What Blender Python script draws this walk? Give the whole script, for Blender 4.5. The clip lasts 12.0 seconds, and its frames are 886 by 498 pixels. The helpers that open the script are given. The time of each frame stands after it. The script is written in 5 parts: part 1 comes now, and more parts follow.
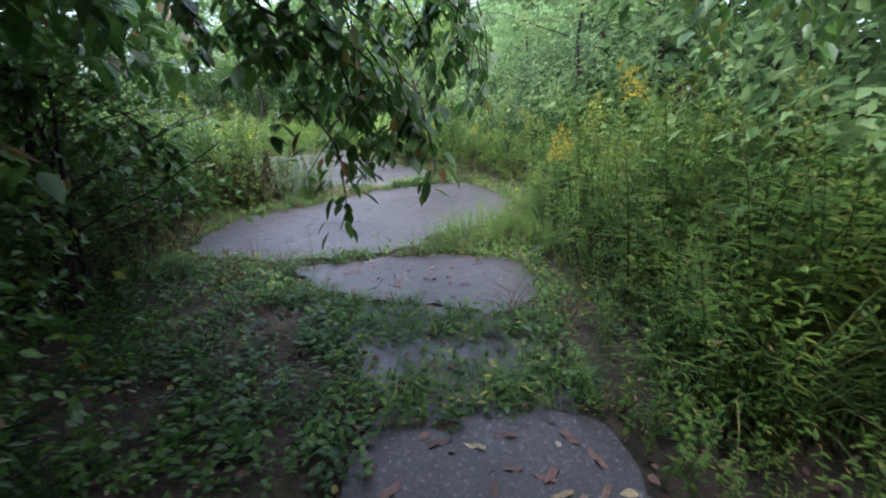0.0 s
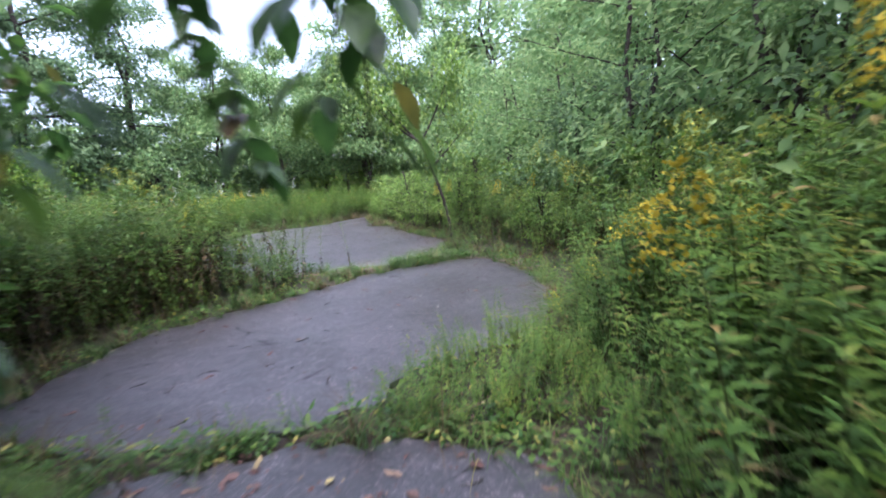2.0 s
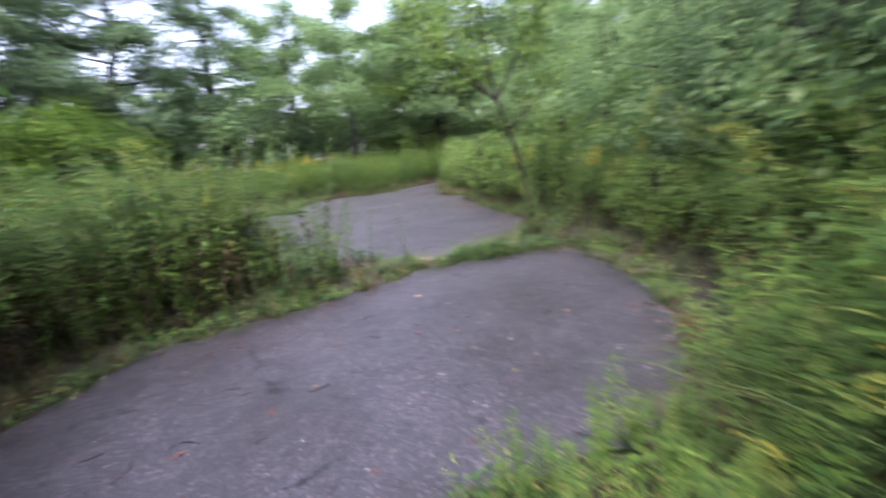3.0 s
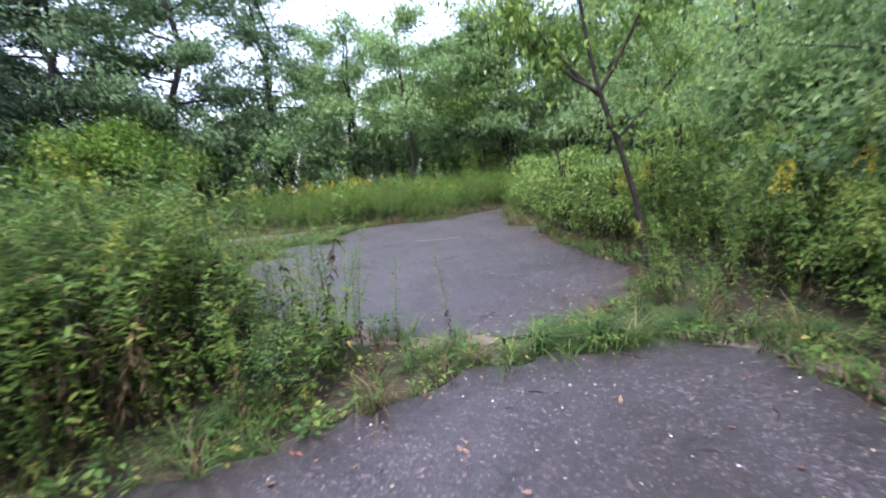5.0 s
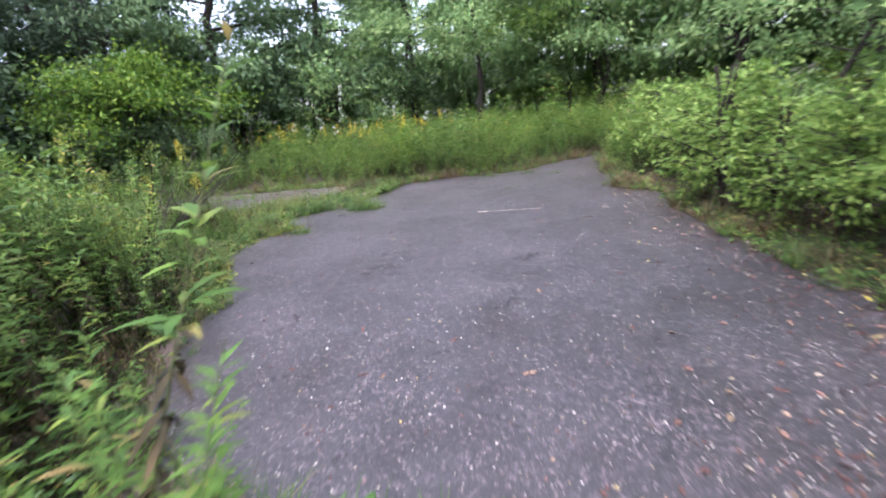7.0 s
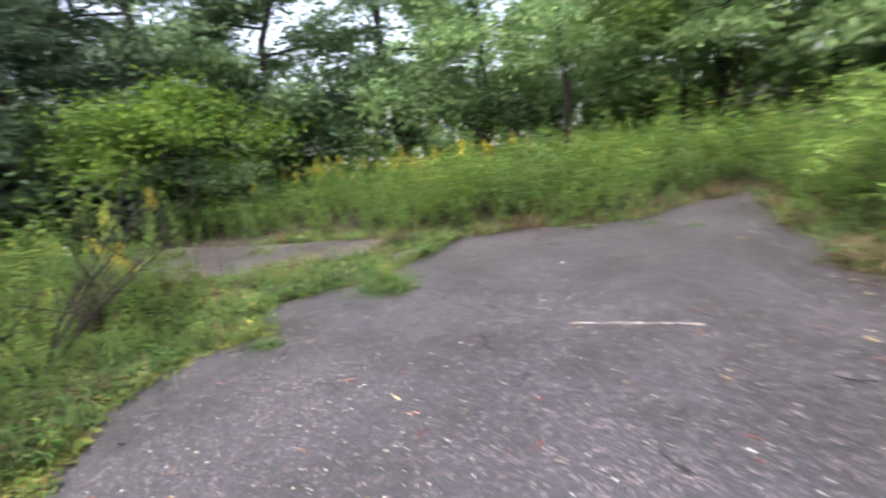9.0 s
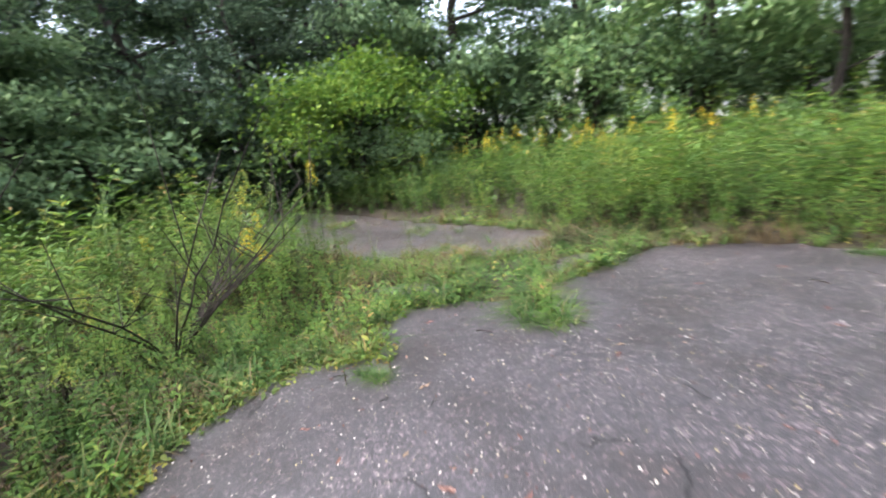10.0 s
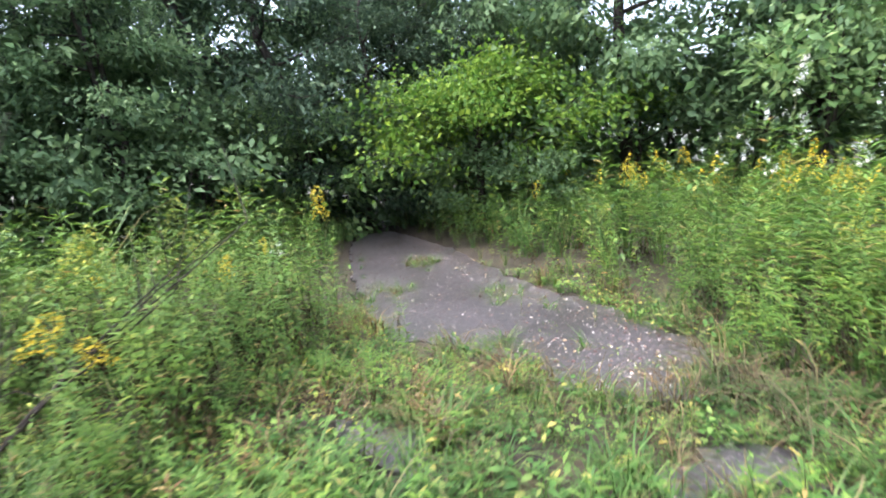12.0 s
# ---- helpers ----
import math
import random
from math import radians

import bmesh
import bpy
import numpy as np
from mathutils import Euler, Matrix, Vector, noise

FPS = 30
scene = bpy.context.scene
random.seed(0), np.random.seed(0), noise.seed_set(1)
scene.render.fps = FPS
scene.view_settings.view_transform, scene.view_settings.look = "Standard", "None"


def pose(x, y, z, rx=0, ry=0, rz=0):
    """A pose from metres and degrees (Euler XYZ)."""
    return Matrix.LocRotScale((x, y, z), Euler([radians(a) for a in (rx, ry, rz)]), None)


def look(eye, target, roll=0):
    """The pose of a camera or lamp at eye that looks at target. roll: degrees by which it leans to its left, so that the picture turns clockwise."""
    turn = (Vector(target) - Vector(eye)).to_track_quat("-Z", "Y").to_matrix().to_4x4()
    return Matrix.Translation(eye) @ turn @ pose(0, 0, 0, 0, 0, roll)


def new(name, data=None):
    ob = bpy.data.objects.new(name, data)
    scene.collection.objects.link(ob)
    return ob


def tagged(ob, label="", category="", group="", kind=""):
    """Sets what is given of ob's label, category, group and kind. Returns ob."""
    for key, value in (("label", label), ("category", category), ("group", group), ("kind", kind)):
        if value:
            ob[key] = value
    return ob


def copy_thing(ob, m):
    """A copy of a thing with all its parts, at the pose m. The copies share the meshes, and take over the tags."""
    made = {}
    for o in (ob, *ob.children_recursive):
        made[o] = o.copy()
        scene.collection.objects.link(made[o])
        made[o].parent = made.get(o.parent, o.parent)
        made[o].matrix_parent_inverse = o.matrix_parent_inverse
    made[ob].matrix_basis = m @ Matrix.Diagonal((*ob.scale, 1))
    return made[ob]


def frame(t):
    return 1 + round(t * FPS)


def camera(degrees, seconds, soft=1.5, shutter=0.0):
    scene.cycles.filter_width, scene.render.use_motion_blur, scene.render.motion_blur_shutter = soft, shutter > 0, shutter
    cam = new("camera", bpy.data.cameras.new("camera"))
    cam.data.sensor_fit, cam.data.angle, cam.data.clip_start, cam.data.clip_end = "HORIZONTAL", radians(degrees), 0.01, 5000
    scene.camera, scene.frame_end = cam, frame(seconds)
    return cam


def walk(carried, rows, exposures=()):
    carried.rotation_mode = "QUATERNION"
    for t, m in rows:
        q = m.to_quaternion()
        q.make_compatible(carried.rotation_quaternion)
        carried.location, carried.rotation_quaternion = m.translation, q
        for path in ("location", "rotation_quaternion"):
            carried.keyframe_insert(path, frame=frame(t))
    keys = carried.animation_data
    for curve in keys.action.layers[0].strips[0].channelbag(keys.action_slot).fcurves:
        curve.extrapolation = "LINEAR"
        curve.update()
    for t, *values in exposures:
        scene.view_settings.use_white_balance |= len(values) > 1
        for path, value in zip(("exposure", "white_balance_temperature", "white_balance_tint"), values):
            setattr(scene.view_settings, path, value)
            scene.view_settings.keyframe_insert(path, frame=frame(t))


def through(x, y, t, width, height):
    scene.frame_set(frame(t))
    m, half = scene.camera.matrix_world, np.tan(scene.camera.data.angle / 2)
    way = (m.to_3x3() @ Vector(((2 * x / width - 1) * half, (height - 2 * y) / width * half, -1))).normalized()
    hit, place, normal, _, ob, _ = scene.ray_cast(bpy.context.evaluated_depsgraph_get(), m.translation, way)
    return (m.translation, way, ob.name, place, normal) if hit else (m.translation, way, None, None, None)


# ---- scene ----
cam = camera(89.9, 12.0, soft=1.9, shutter=0.55)
PATH = [
    (0, (0.188, -1.167, 1.582), (0.489, 0.716, 0.979), -1.5),
    (0.5, (0.412, -0.833, 1.492), (0.638, 1.059, 0.883), -1.1),
    (1, (0.693, -0.229, 1.476), (0.845, 1.682, 0.905), -2.8),
    (1.5, (0.898, 0.514, 1.365), (1.026, 2.45, 0.878), -5.1),
    (2, (1.078, 1.285, 1.449), (1.208, 3.252, 1.112), -5.0),
    (2.5, (1.303, 2.077, 1.431), (1.556, 4.023, 1.045), -5.6),
    (3, (1.201, 2.784, 1.584), (0.974, 4.71, 1.096), -6.1),
    (3.2, (1.145, 3.042, 1.567), (0.712, 4.938, 1.099), -6.3),
    (4.8, (0.944, 4.807, 1.489), (0.432, 6.712, 1.161), -5.3),
    (5, (0.897, 5.086, 1.471), (0.403, 6.989, 1.106), -5.7),
    (5.5, (0.743, 5.739, 1.47), (0.24, 7.621, 1.014), -7.6),
    (6, (0.576, 6.39, 1.511), (0.039, 8.253, 1.019), -8.4),
    (6.5, (0.447, 7.126, 1.496), (-0.194, 8.929, 0.914), -7.7),
    (7, (0.181, 7.847, 1.516), (-0.607, 9.58, 0.905), -6.9),
    (7.2, (0.126, 8.13, 1.495), (-0.706, 9.841, 0.879), -6.9),
    (8.8, (-0.68, 10.514, 1.503), (-1.631, 12.203, 1.009), -8.3),
    (9, (-0.853, 10.702, 1.488), (-1.957, 12.302, 1.015), -8.9),
    (9.5, (-1.207, 11.173, 1.534), (-2.61, 12.521, 1.067), -8.9),
    (10, (-1.567, 11.774, 1.536), (-3.213, 12.799, 1.047), -8.5),
    (10.5, (-2.029, 12.312, 1.509), (-3.782, 13.133, 1.006), -8.4),
    (11, (-2.477, 12.896, 1.478), (-4.297, 13.582, 1.012), -7.7),
    (11.5, (-2.858, 13.38, 1.485), (-4.759, 13.88, 1.115), -6.2),
    (12, (-3.252, 13.82, 1.506), (-5.182, 14.217, 1.161), -5.4),
]
walk(cam, [(t, look(eye, target, roll)) for t, eye, target, roll in PATH],
     exposures=[(0.0, 2.78, 5600.0, 16.0), (1.0, 3.1, 5500.0, 22.0), (2.0, 2.56, 5600.0, 21.0), (3.0, 2.46, 5800.0, 27.0), (5.0, 2.42, 5700.0, 22.0), (7.0, 2.58, 5850.0, 22.0), (9.0, 2.58, 6300.0, 15.0), (12.0, 2.98, 6000.0, 12.0)])

# ---- world and light: an overcast evening sky ----
world = bpy.data.worlds.new("overcast_sky")
scene.world = world
world.use_nodes = True
wn, wl = world.node_tree.nodes, world.node_tree.links
wn.clear()
sky = wn.new("ShaderNodeTexSky")
sky.sky_type = "NISHITA"
sky.sun_disc = False
sky.sun_elevation = radians(68)
sky.sun_rotation = radians(185)
sky.air_density, sky.dust_density, sky.ozone_density = 1.0, 4.0, 1.5
grey = wn.new("ShaderNodeHueSaturation")
grey.inputs["Saturation"].default_value = 0.55
grey.inputs["Value"].default_value = 1.0
back = wn.new("ShaderNodeBackground")
back.inputs["Strength"].default_value = 0.15
wout = wn.new("ShaderNodeOutputWorld")
wl.new(sky.outputs["Color"], grey.inputs["Color"])
wl.new(grey.outputs["Color"], back.inputs["Color"])
wl.new(back.outputs["Background"], wout.inputs["Surface"])

sun_data = bpy.data.lights.new("sun", "SUN")
sun_data.energy, sun_data.angle, sun_data.color = 0.9, radians(80), (1.0, 0.97, 0.93)
sun = new("sun", sun_data)
sun.matrix_world = look((-1, -12, 30), (0, 0, 0))


# ---- materials ----
def nodes_of(name):
    m = bpy.data.materials.new(name)
    m.use_nodes = True
    n, l = m.node_tree.nodes, m.node_tree.links
    n.clear()
    out = n.new("ShaderNodeOutputMaterial")
    return m, n, l, out


def ramp(n, stops):
    r = n.new("ShaderNodeValToRGB")
    while len(r.color_ramp.elements) < len(stops):
        r.color_ramp.elements.new(0.5)
    for e, (p, c) in zip(r.color_ramp.elements, stops):
        e.position, e.color = p, (*c, 1)
    return r


def noise_node(n, l, scale, detail=4.0, rough=0.6, coord="Object"):
    tc = n.new("ShaderNodeTexCoord")
    t = n.new("ShaderNodeTexNoise")
    t.inputs["Scale"].default_value, t.inputs["Detail"].default_value, t.inputs["Roughness"].default_value = scale, detail, rough
    l.new(tc.outputs[coord], t.inputs["Vector"])
    return t


def leaf_material(name, stops, rough=0.58, through=0.45, patch=0.9, gloss=0.16, even=False):
    """Leaves: each leaf of its own shade, drifts of colour from plant to plant, light that passes through the blade."""
    m, n, l, out = nodes_of(name)
    geo = n.new("ShaderNodeNewGeometry")
    r = ramp(n, stops)
    l.new(geo.outputs["Random Per Island"], r.inputs["Fac"])
    drift = noise_node(n, l, patch, 2.0)
    dr = ramp(n, [(0.36, (0.72, 0.76, 0.78)), (0.5, (1.0, 1.0, 1.0)), (0.64, (1.34, 1.24, 1.12))] if even else [(0.38, (0.56, 0.62, 0.68)), (0.5, (0.96, 0.96, 0.98)), (0.63, (1.42, 1.26, 1.05))])
    fine = noise_node(n, l, patch * 5.0, 2.0)
    both = n.new("ShaderNodeMath")
    both.operation = "MULTIPLY_ADD"
    both.inputs[1].default_value = 0.55
    l.new(fine.outputs["Fac"], both.inputs[0])
    half = n.new("ShaderNodeMath")
    half.operation = "MULTIPLY"
    half.inputs[1].default_value = 0.45
    l.new(drift.outputs["Fac"], half.inputs[0])
    l.new(half.outputs[0], both.inputs[2])
    l.new(both.outputs[0], dr.inputs["Fac"])
    mul = n.new("ShaderNodeMix")
    mul.data_type, mul.blend_type = "RGBA", "MULTIPLY"
    mul.inputs[0].default_value = 1.0
    l.new(r.outputs["Color"], mul.inputs[6])
    l.new(dr.outputs["Color"], mul.inputs[7])
    p = n.new("ShaderNodeBsdfPrincipled")
    p.inputs["Roughness"].default_value = rough
    p.inputs["Specular IOR Level"].default_value = gloss
    l.new(mul.outputs[2], p.inputs["Base Color"])
    tr = n.new("ShaderNodeBsdfTranslucent")
    l.new(mul.outputs[2], tr.inputs["Color"])
    mix = n.new("ShaderNodeMixShader")
    mix.inputs["Fac"].default_value = through
    l.new(p.outputs["BSDF"], mix.inputs[1])
    l.new(tr.outputs["BSDF"], mix.inputs[2])
    l.new(mix.outputs["Shader"], out.inputs["Surface"])
    return m


def rough_material(name, stops, scale, rough=0.85, bump=0.4, bump_scale=None, gloss=0.3, distance=0.02):
    """Bark, soil, paint, dry leaves: two scales of colour and a bump."""
    m, n, l, out = nodes_of(name)
    a = noise_node(n, l, scale, 5.0, 0.65)
    r = ramp(n, stops)
    l.new(a.outputs["Fac"], r.inputs["Fac"])
    p = n.new("ShaderNodeBsdfPrincipled")
    p.inputs["Roughness"].default_value = rough
    p.inputs["Specular IOR Level"].default_value = gloss
    l.new(r.outputs["Color"], p.inputs["Base Color"])
    b = noise_node(n, l, bump_scale or scale * 4, 4.0, 0.7)
    bp = n.new("ShaderNodeBump")
    bp.inputs["Strength"].default_value, bp.inputs["Distance"].default_value = bump, distance
    l.new(b.outputs["Fac"], bp.inputs["Height"])
    l.new(bp.outputs["Normal"], p.inputs["Normal"])
    l.new(p.outputs["BSDF"], out.inputs["Surface"])
    return m


def island_material(name, stops, rough=0.6):
    """Small loose bits, each of its own colour."""
    m, n, l, out = nodes_of(name)
    geo = n.new("ShaderNodeNewGeometry")
    info = n.new("ShaderNodeObjectInfo")
    add = n.new("ShaderNodeMath")
    add.operation = "ADD"
    l.new(geo.outputs["Random Per Island"], add.inputs[0])
    l.new(info.outputs["Random"], add.inputs[1])
    fr = n.new("ShaderNodeMath")
    fr.operation = "FRACT"
    l.new(add.outputs[0], fr.inputs[0])
    r = ramp(n, stops)
    l.new(fr.outputs[0], r.inputs["Fac"])
    spots = noise_node(n, l, 60.0, 3.0)
    sr = ramp(n, [(0.35, (0.6, 0.55, 0.5)), (0.6, (1.05, 1.05, 1.05))])
    l.new(spots.outputs["Fac"], sr.inputs["Fac"])
    mul = n.new("ShaderNodeMix")
    mul.data_type, mul.blend_type = "RGBA", "MULTIPLY"
    mul.inputs[0].default_value = 1.0
    l.new(r.outputs["Color"], mul.inputs[6])
    l.new(sr.outputs["Color"], mul.inputs[7])
    p = n.new("ShaderNodeBsdfPrincipled")
    p.inputs["Roughness"].default_value = rough
    l.new(mul.outputs[2], p.inputs["Base Color"])
    l.new(p.outputs["BSDF"], out.inputs["Surface"])
    return m


def asphalt_material():
    """Worn wet asphalt: stone grains, damp and dry drifts, fine cracks."""
    m, n, l, out = nodes_of("wet_asphalt")
    tc = n.new("ShaderNodeTexCoord")
    grain = n.new("ShaderNodeTexVoronoi")
    grain.inputs["Scale"].default_value = 170.0
    l.new(tc.outputs["Object"], grain.inputs["Vector"])
    big = noise_node(n, l, 1.1, 5.0, 0.62)
    mid = noise_node(n, l, 9.0, 5.0, 0.7)
    speck = ramp(n, [(0.0, (0.008, 0.0068, 0.008)), (0.55, (0.0145, 0.012, 0.0142)), (0.95, (0.068, 0.058, 0.062))])
    l.new(grain.outputs["Color"], speck.inputs["Fac"])
    drift = ramp(n, [(0.34, (0.6, 0.5, 0.46)), (0.52, (0.97, 0.93, 0.95)), (0.7, (1.4, 1.3, 1.3))])
    l.new(big.outputs["Fac"], drift.inputs["Fac"])
    mul = n.new("ShaderNodeMix")
    mul.data_type, mul.blend_type = "RGBA", "MULTIPLY"
    mul.inputs[0].default_value = 1.0
    l.new(speck.outputs["Color"], mul.inputs[6])
    l.new(drift.outputs["Color"], mul.inputs[7])
    stones = n.new("ShaderNodeTexVoronoi")
    stones.inputs["Scale"].default_value = 58.0
    l.new(tc.outputs["Object"], stones.inputs["Vector"])
    pale = n.new("ShaderNodeSeparateColor")
    l.new(stones.outputs["Color"], pale.inputs["Color"])
    sr = ramp(n, [(0.0, (0.45, 0.45, 0.45)), (0.45, (0.9, 0.9, 0.9)), (0.84, (1.2, 1.2, 1.2)), (0.92, (3.4, 3.2, 3.1))])
    l.new(pale.outputs["Red"], sr.inputs["Fac"])
    mul0 = n.new("ShaderNodeMix")
    mul0.data_type, mul0.blend_type = "RGBA", "MULTIPLY"
    mul0.inputs[0].default_value = 1.0
    l.new(mul.outputs[2], mul0.inputs[6])
    l.new(sr.outputs["Color"], mul0.inputs[7])
    mul = mul0
    # cracks
    warp = noise_node(n, l, 2.5, 3.0)
    vadd = n.new("ShaderNodeVectorMath")
    vadd.operation = "MULTIPLY_ADD"
    vadd.inputs[1].default_value = (0.5, 0.5, 0.0)
    l.new(warp.outputs["Color"], vadd.inputs[0])
    l.new(tc.outputs["Object"], vadd.inputs[2])
    crack = n.new("ShaderNodeTexVoronoi")
    crack.feature = "DISTANCE_TO_EDGE"
    crack.inputs["Scale"].default_value = 0.7
    l.new(vadd.outputs["Vector"], crack.inputs["Vector"])
    cr = ramp(n, [(0.0, (0.12, 0.12, 0.12)), (0.005, (0.25, 0.25, 0.25)), (0.011, (1, 1, 1))])
    l.new(crack.outputs["Distance"], cr.inputs["Fac"])
    mul2 = n.new("ShaderNodeMix")
    mul2.data_type, mul2.blend_type = "RGBA", "MULTIPLY"
    broken = noise_node(n, l, 1.7, 4.0)
    br = ramp(n, [(0.53, (0, 0, 0)), (0.66, (1, 1, 1))])
    l.new(broken.outputs["Fac"], br.inputs["Fac"])
    l.new(br.outputs["Color"], mul2.inputs[0])
    wet = n.new("ShaderNodeMix")
    wet.data_type, wet.blend_type = "RGBA", "MULTIPLY"
    wet.inputs[6].default_value = (0.95, 0.95, 0.95, 1.0)
    l.new(br.outputs["Color"], wet.inputs[0])
    l.new(cr.outputs["Color"], wet.inputs[7])
    l.new(mul.outputs[2], mul2.inputs[6])
    l.new(cr.outputs["Color"], mul2.inputs[7])
    p = n.new("ShaderNodeBsdfPrincipled")
    l.new(mul2.outputs[2], p.inputs["Base Color"])
    rr = ramp(n, [(0.3, (0.4, 0.4, 0.4)), (0.7, (0.62, 0.62, 0.62))])
    l.new(mid.outputs["Fac"], rr.inputs["Fac"])
    l.new(rr.outputs["Color"], p.inputs["Roughness"])
    p.inputs["Specular IOR Level"].default_value = 0.35
    film = ramp(n, [(0.36, (0.78, 0.78, 0.78)), (0.56, (1, 1, 1))])
    l.new(big.outputs["Fac"], film.inputs["Fac"])
    damp = n.new("ShaderNodeMix")
    damp.data_type, damp.blend_type = "RGBA", "MULTIPLY"
    damp.inputs[0].default_value = 1.0
    l.new(wet.outputs[2], damp.inputs[6])
    l.new(film.outputs["Color"], damp.inputs[7])
    l.new(damp.outputs[2], p.inputs["Coat Weight"])
    p.inputs["Coat IOR"].default_value = 1.4
    p.inputs["Coat Roughness"].default_value = 0.5
    b1 = n.new("ShaderNodeBump")
    b1.inputs["Strength"].default_value, b1.inputs["Distance"].default_value = 0.8, 0.003
    l.new(grain.outputs["Distance"], b1.inputs["Height"])
    b2 = n.new("ShaderNodeBump")
    b2.inputs["Strength"].default_value, b2.inputs["Distance"].default_value = 0.3, 0.012
    l.new(mid.outputs["Fac"], b2.inputs["Height"])
    l.new(b1.outputs["Normal"], b2.inputs["Normal"])
    l.new(b2.outputs["Normal"], p.inputs["Normal"])
    l.new(p.outputs["BSDF"], out.inputs["Surface"])
    return m


M_ASPHALT = asphalt_material()
M_SOIL = rough_material("forest_soil", [(0.3, (0.016, 0.012, 0.009)), (0.5, (0.036, 0.026, 0.018)), (0.72, (0.06, 0.05, 0.022))], 6.0, 0.8, 1.0, 35)
M_GRAVEL = rough_material("sandy_rubble", [(0.3, (0.1, 0.072, 0.06)), (0.55, (0.2, 0.15, 0.13)), (0.75, (0.29, 0.225, 0.2))], 22.0, 0.8, 1.0, 70)
M_PAINT = rough_material("faded_paint", [(0.42, (0.04, 0.036, 0.038)), (0.53, (0.15, 0.13, 0.12)), (0.7, (0.24, 0.205, 0.185))], 11.0, 0.7, 0.4, 80)
M_BARK = rough_material("bark", [(0.3, (0.018, 0.014, 0.012)), (0.55, (0.042, 0.033, 0.027)), (0.75, (0.08, 0.066, 0.054))], 9.0, 0.9, 1.0, 40)
M_STEM = rough_material("green_stem", [(0.35, (0.05, 0.075, 0.02)), (0.65, (0.1, 0.11, 0.04))], 8.0, 0.6, 0.2)
M_DRY = leaf_material("dry_stem", [(0.0, (0.05, 0.035, 0.02)), (0.5, (0.1, 0.07, 0.035)), (1.0, (0.17, 0.14, 0.07))], 0.8, 0.2)
# dead brown lower leaves, toned darker to paint in shade at the base
M_WITHERED_SHADE = leaf_material("withered_shade_leaf", [(0.0, (0.025, 0.022, 0.012)), (0.6, (0.05, 0.04, 0.02)), (1.0, (0.1, 0.07, 0.035))], 0.8, 0.15)
M_WEED = leaf_material("weed_leaf", [(0.0, (0.056, 0.122, 0.02)), (0.45, (0.086, 0.166, 0.025)), (0.8, (0.122, 0.203, 0.031)), (0.95, (0.185, 0.225, 0.045)), (1.0, (0.26, 0.17, 0.07))], through=0.36, gloss=0.3)
M_GRASS = leaf_material("grass_blade", [(0.0, (0.045, 0.095, 0.024)), (0.6, (0.08, 0.145, 0.036)), (0.9, (0.12, 0.165, 0.05)), (1.0, (0.2, 0.15, 0.08))], through=0.36)
M_COVER = leaf_material("ground_cover_leaf", [(0.0, (0.04, 0.1, 0.025)), (0.5, (0.08, 0.155, 0.035)), (0.85, (0.15, 0.23, 0.055)), (1.0, (0.34, 0.29, 0.08))], through=0.36)
M_FLOWER = leaf_material("goldenrod_flower", [(0.0, (0.45, 0.33, 0.025)), (0.6, (0.52, 0.41, 0.04)), (1.0, (0.3, 0.32, 0.05))], 0.7, 0.3)
M_BUD = leaf_material("goldenrod_bud", [(0.0, (0.13, 0.19, 0.04)), (0.6, (0.22, 0.26, 0.05)), (1.0, (0.36, 0.34, 0.06))], 0.7, 0.3)
M_WHITE = leaf_material("white_flower", [(0.0, (0.62, 0.62, 0.55)), (1.0, (0.8, 0.8, 0.76))], 0.7, 0.3)
M_TREE_A = leaf_material("walnut_leaf", [(0.0, (0.11, 0.2, 0.075)), (0.5, (0.17, 0.27, 0.1)), (1.0, (0.25, 0.34, 0.14))], through=0.5, even=True)
M_TREE_B = leaf_material("dark_leaf", [(0.0, (0.08, 0.138, 0.066)), (0.5, (0.118, 0.188, 0.086)), (1.0, (0.165, 0.24, 0.108))], through=0.5, even=True)
M_TREE_C = leaf_material("bright_leaf", [(0.0, (0.06, 0.135, 0.02)), (0.5, (0.11, 0.2, 0.028)), (1.0, (0.19, 0.27, 0.04))])
M_TREE_C2 = leaf_material("pale_leaf", [(0.0, (0.1, 0.18, 0.04)), (0.5, (0.16, 0.26, 0.055)), (1.0, (0.25, 0.33, 0.085))], even=True)
M_TREE_D = leaf_material("cedar_needle", [(0.0, (0.032, 0.056, 0.034)), (0.6, (0.055, 0.09, 0.05)), (1.0, (0.085, 0.125, 0.065))], 0.7, 0.3, even=True)
M_HANG = leaf_material("box_elder_leaf", [(0.0, (0.045, 0.105, 0.022)), (0.5, (0.08, 0.165, 0.034)), (0.93, (0.13, 0.23, 0.045)), (1.0, (0.2, 0.1, 0.03))], 0.38, 0.45, 3.0, 0.5)
M_LIME = leaf_material("lime_leaf", [(0.0, (0.075, 0.13, 0.028)), (0.5, (0.13, 0.18, 0.04)), (0.85, (0.21, 0.23, 0.06)), (1.0, (0.27, 0.18, 0.06))])
# darker leaf green: the shade under the branches is put into the colour
M_SHADE_TINTED = leaf_material("shade_tinted_leaf", [(0.0, (0.03, 0.075, 0.016)), (0.6, (0.06, 0.13, 0.024)), (1.0, (0.11, 0.19, 0.035))], 0.4, gloss=0.4)
M_LITTER = island_material("fallen_leaves", [(0.0, (0.05, 0.022, 0.018)), (0.45, (0.1, 0.04, 0.03)), (0.75, (0.13, 0.07, 0.05)), (0.92, (0.19, 0.13, 0.08)), (0.96, (0.32, 0.26, 0.09)), (1.0, (0.32, 0.27, 0.22))])
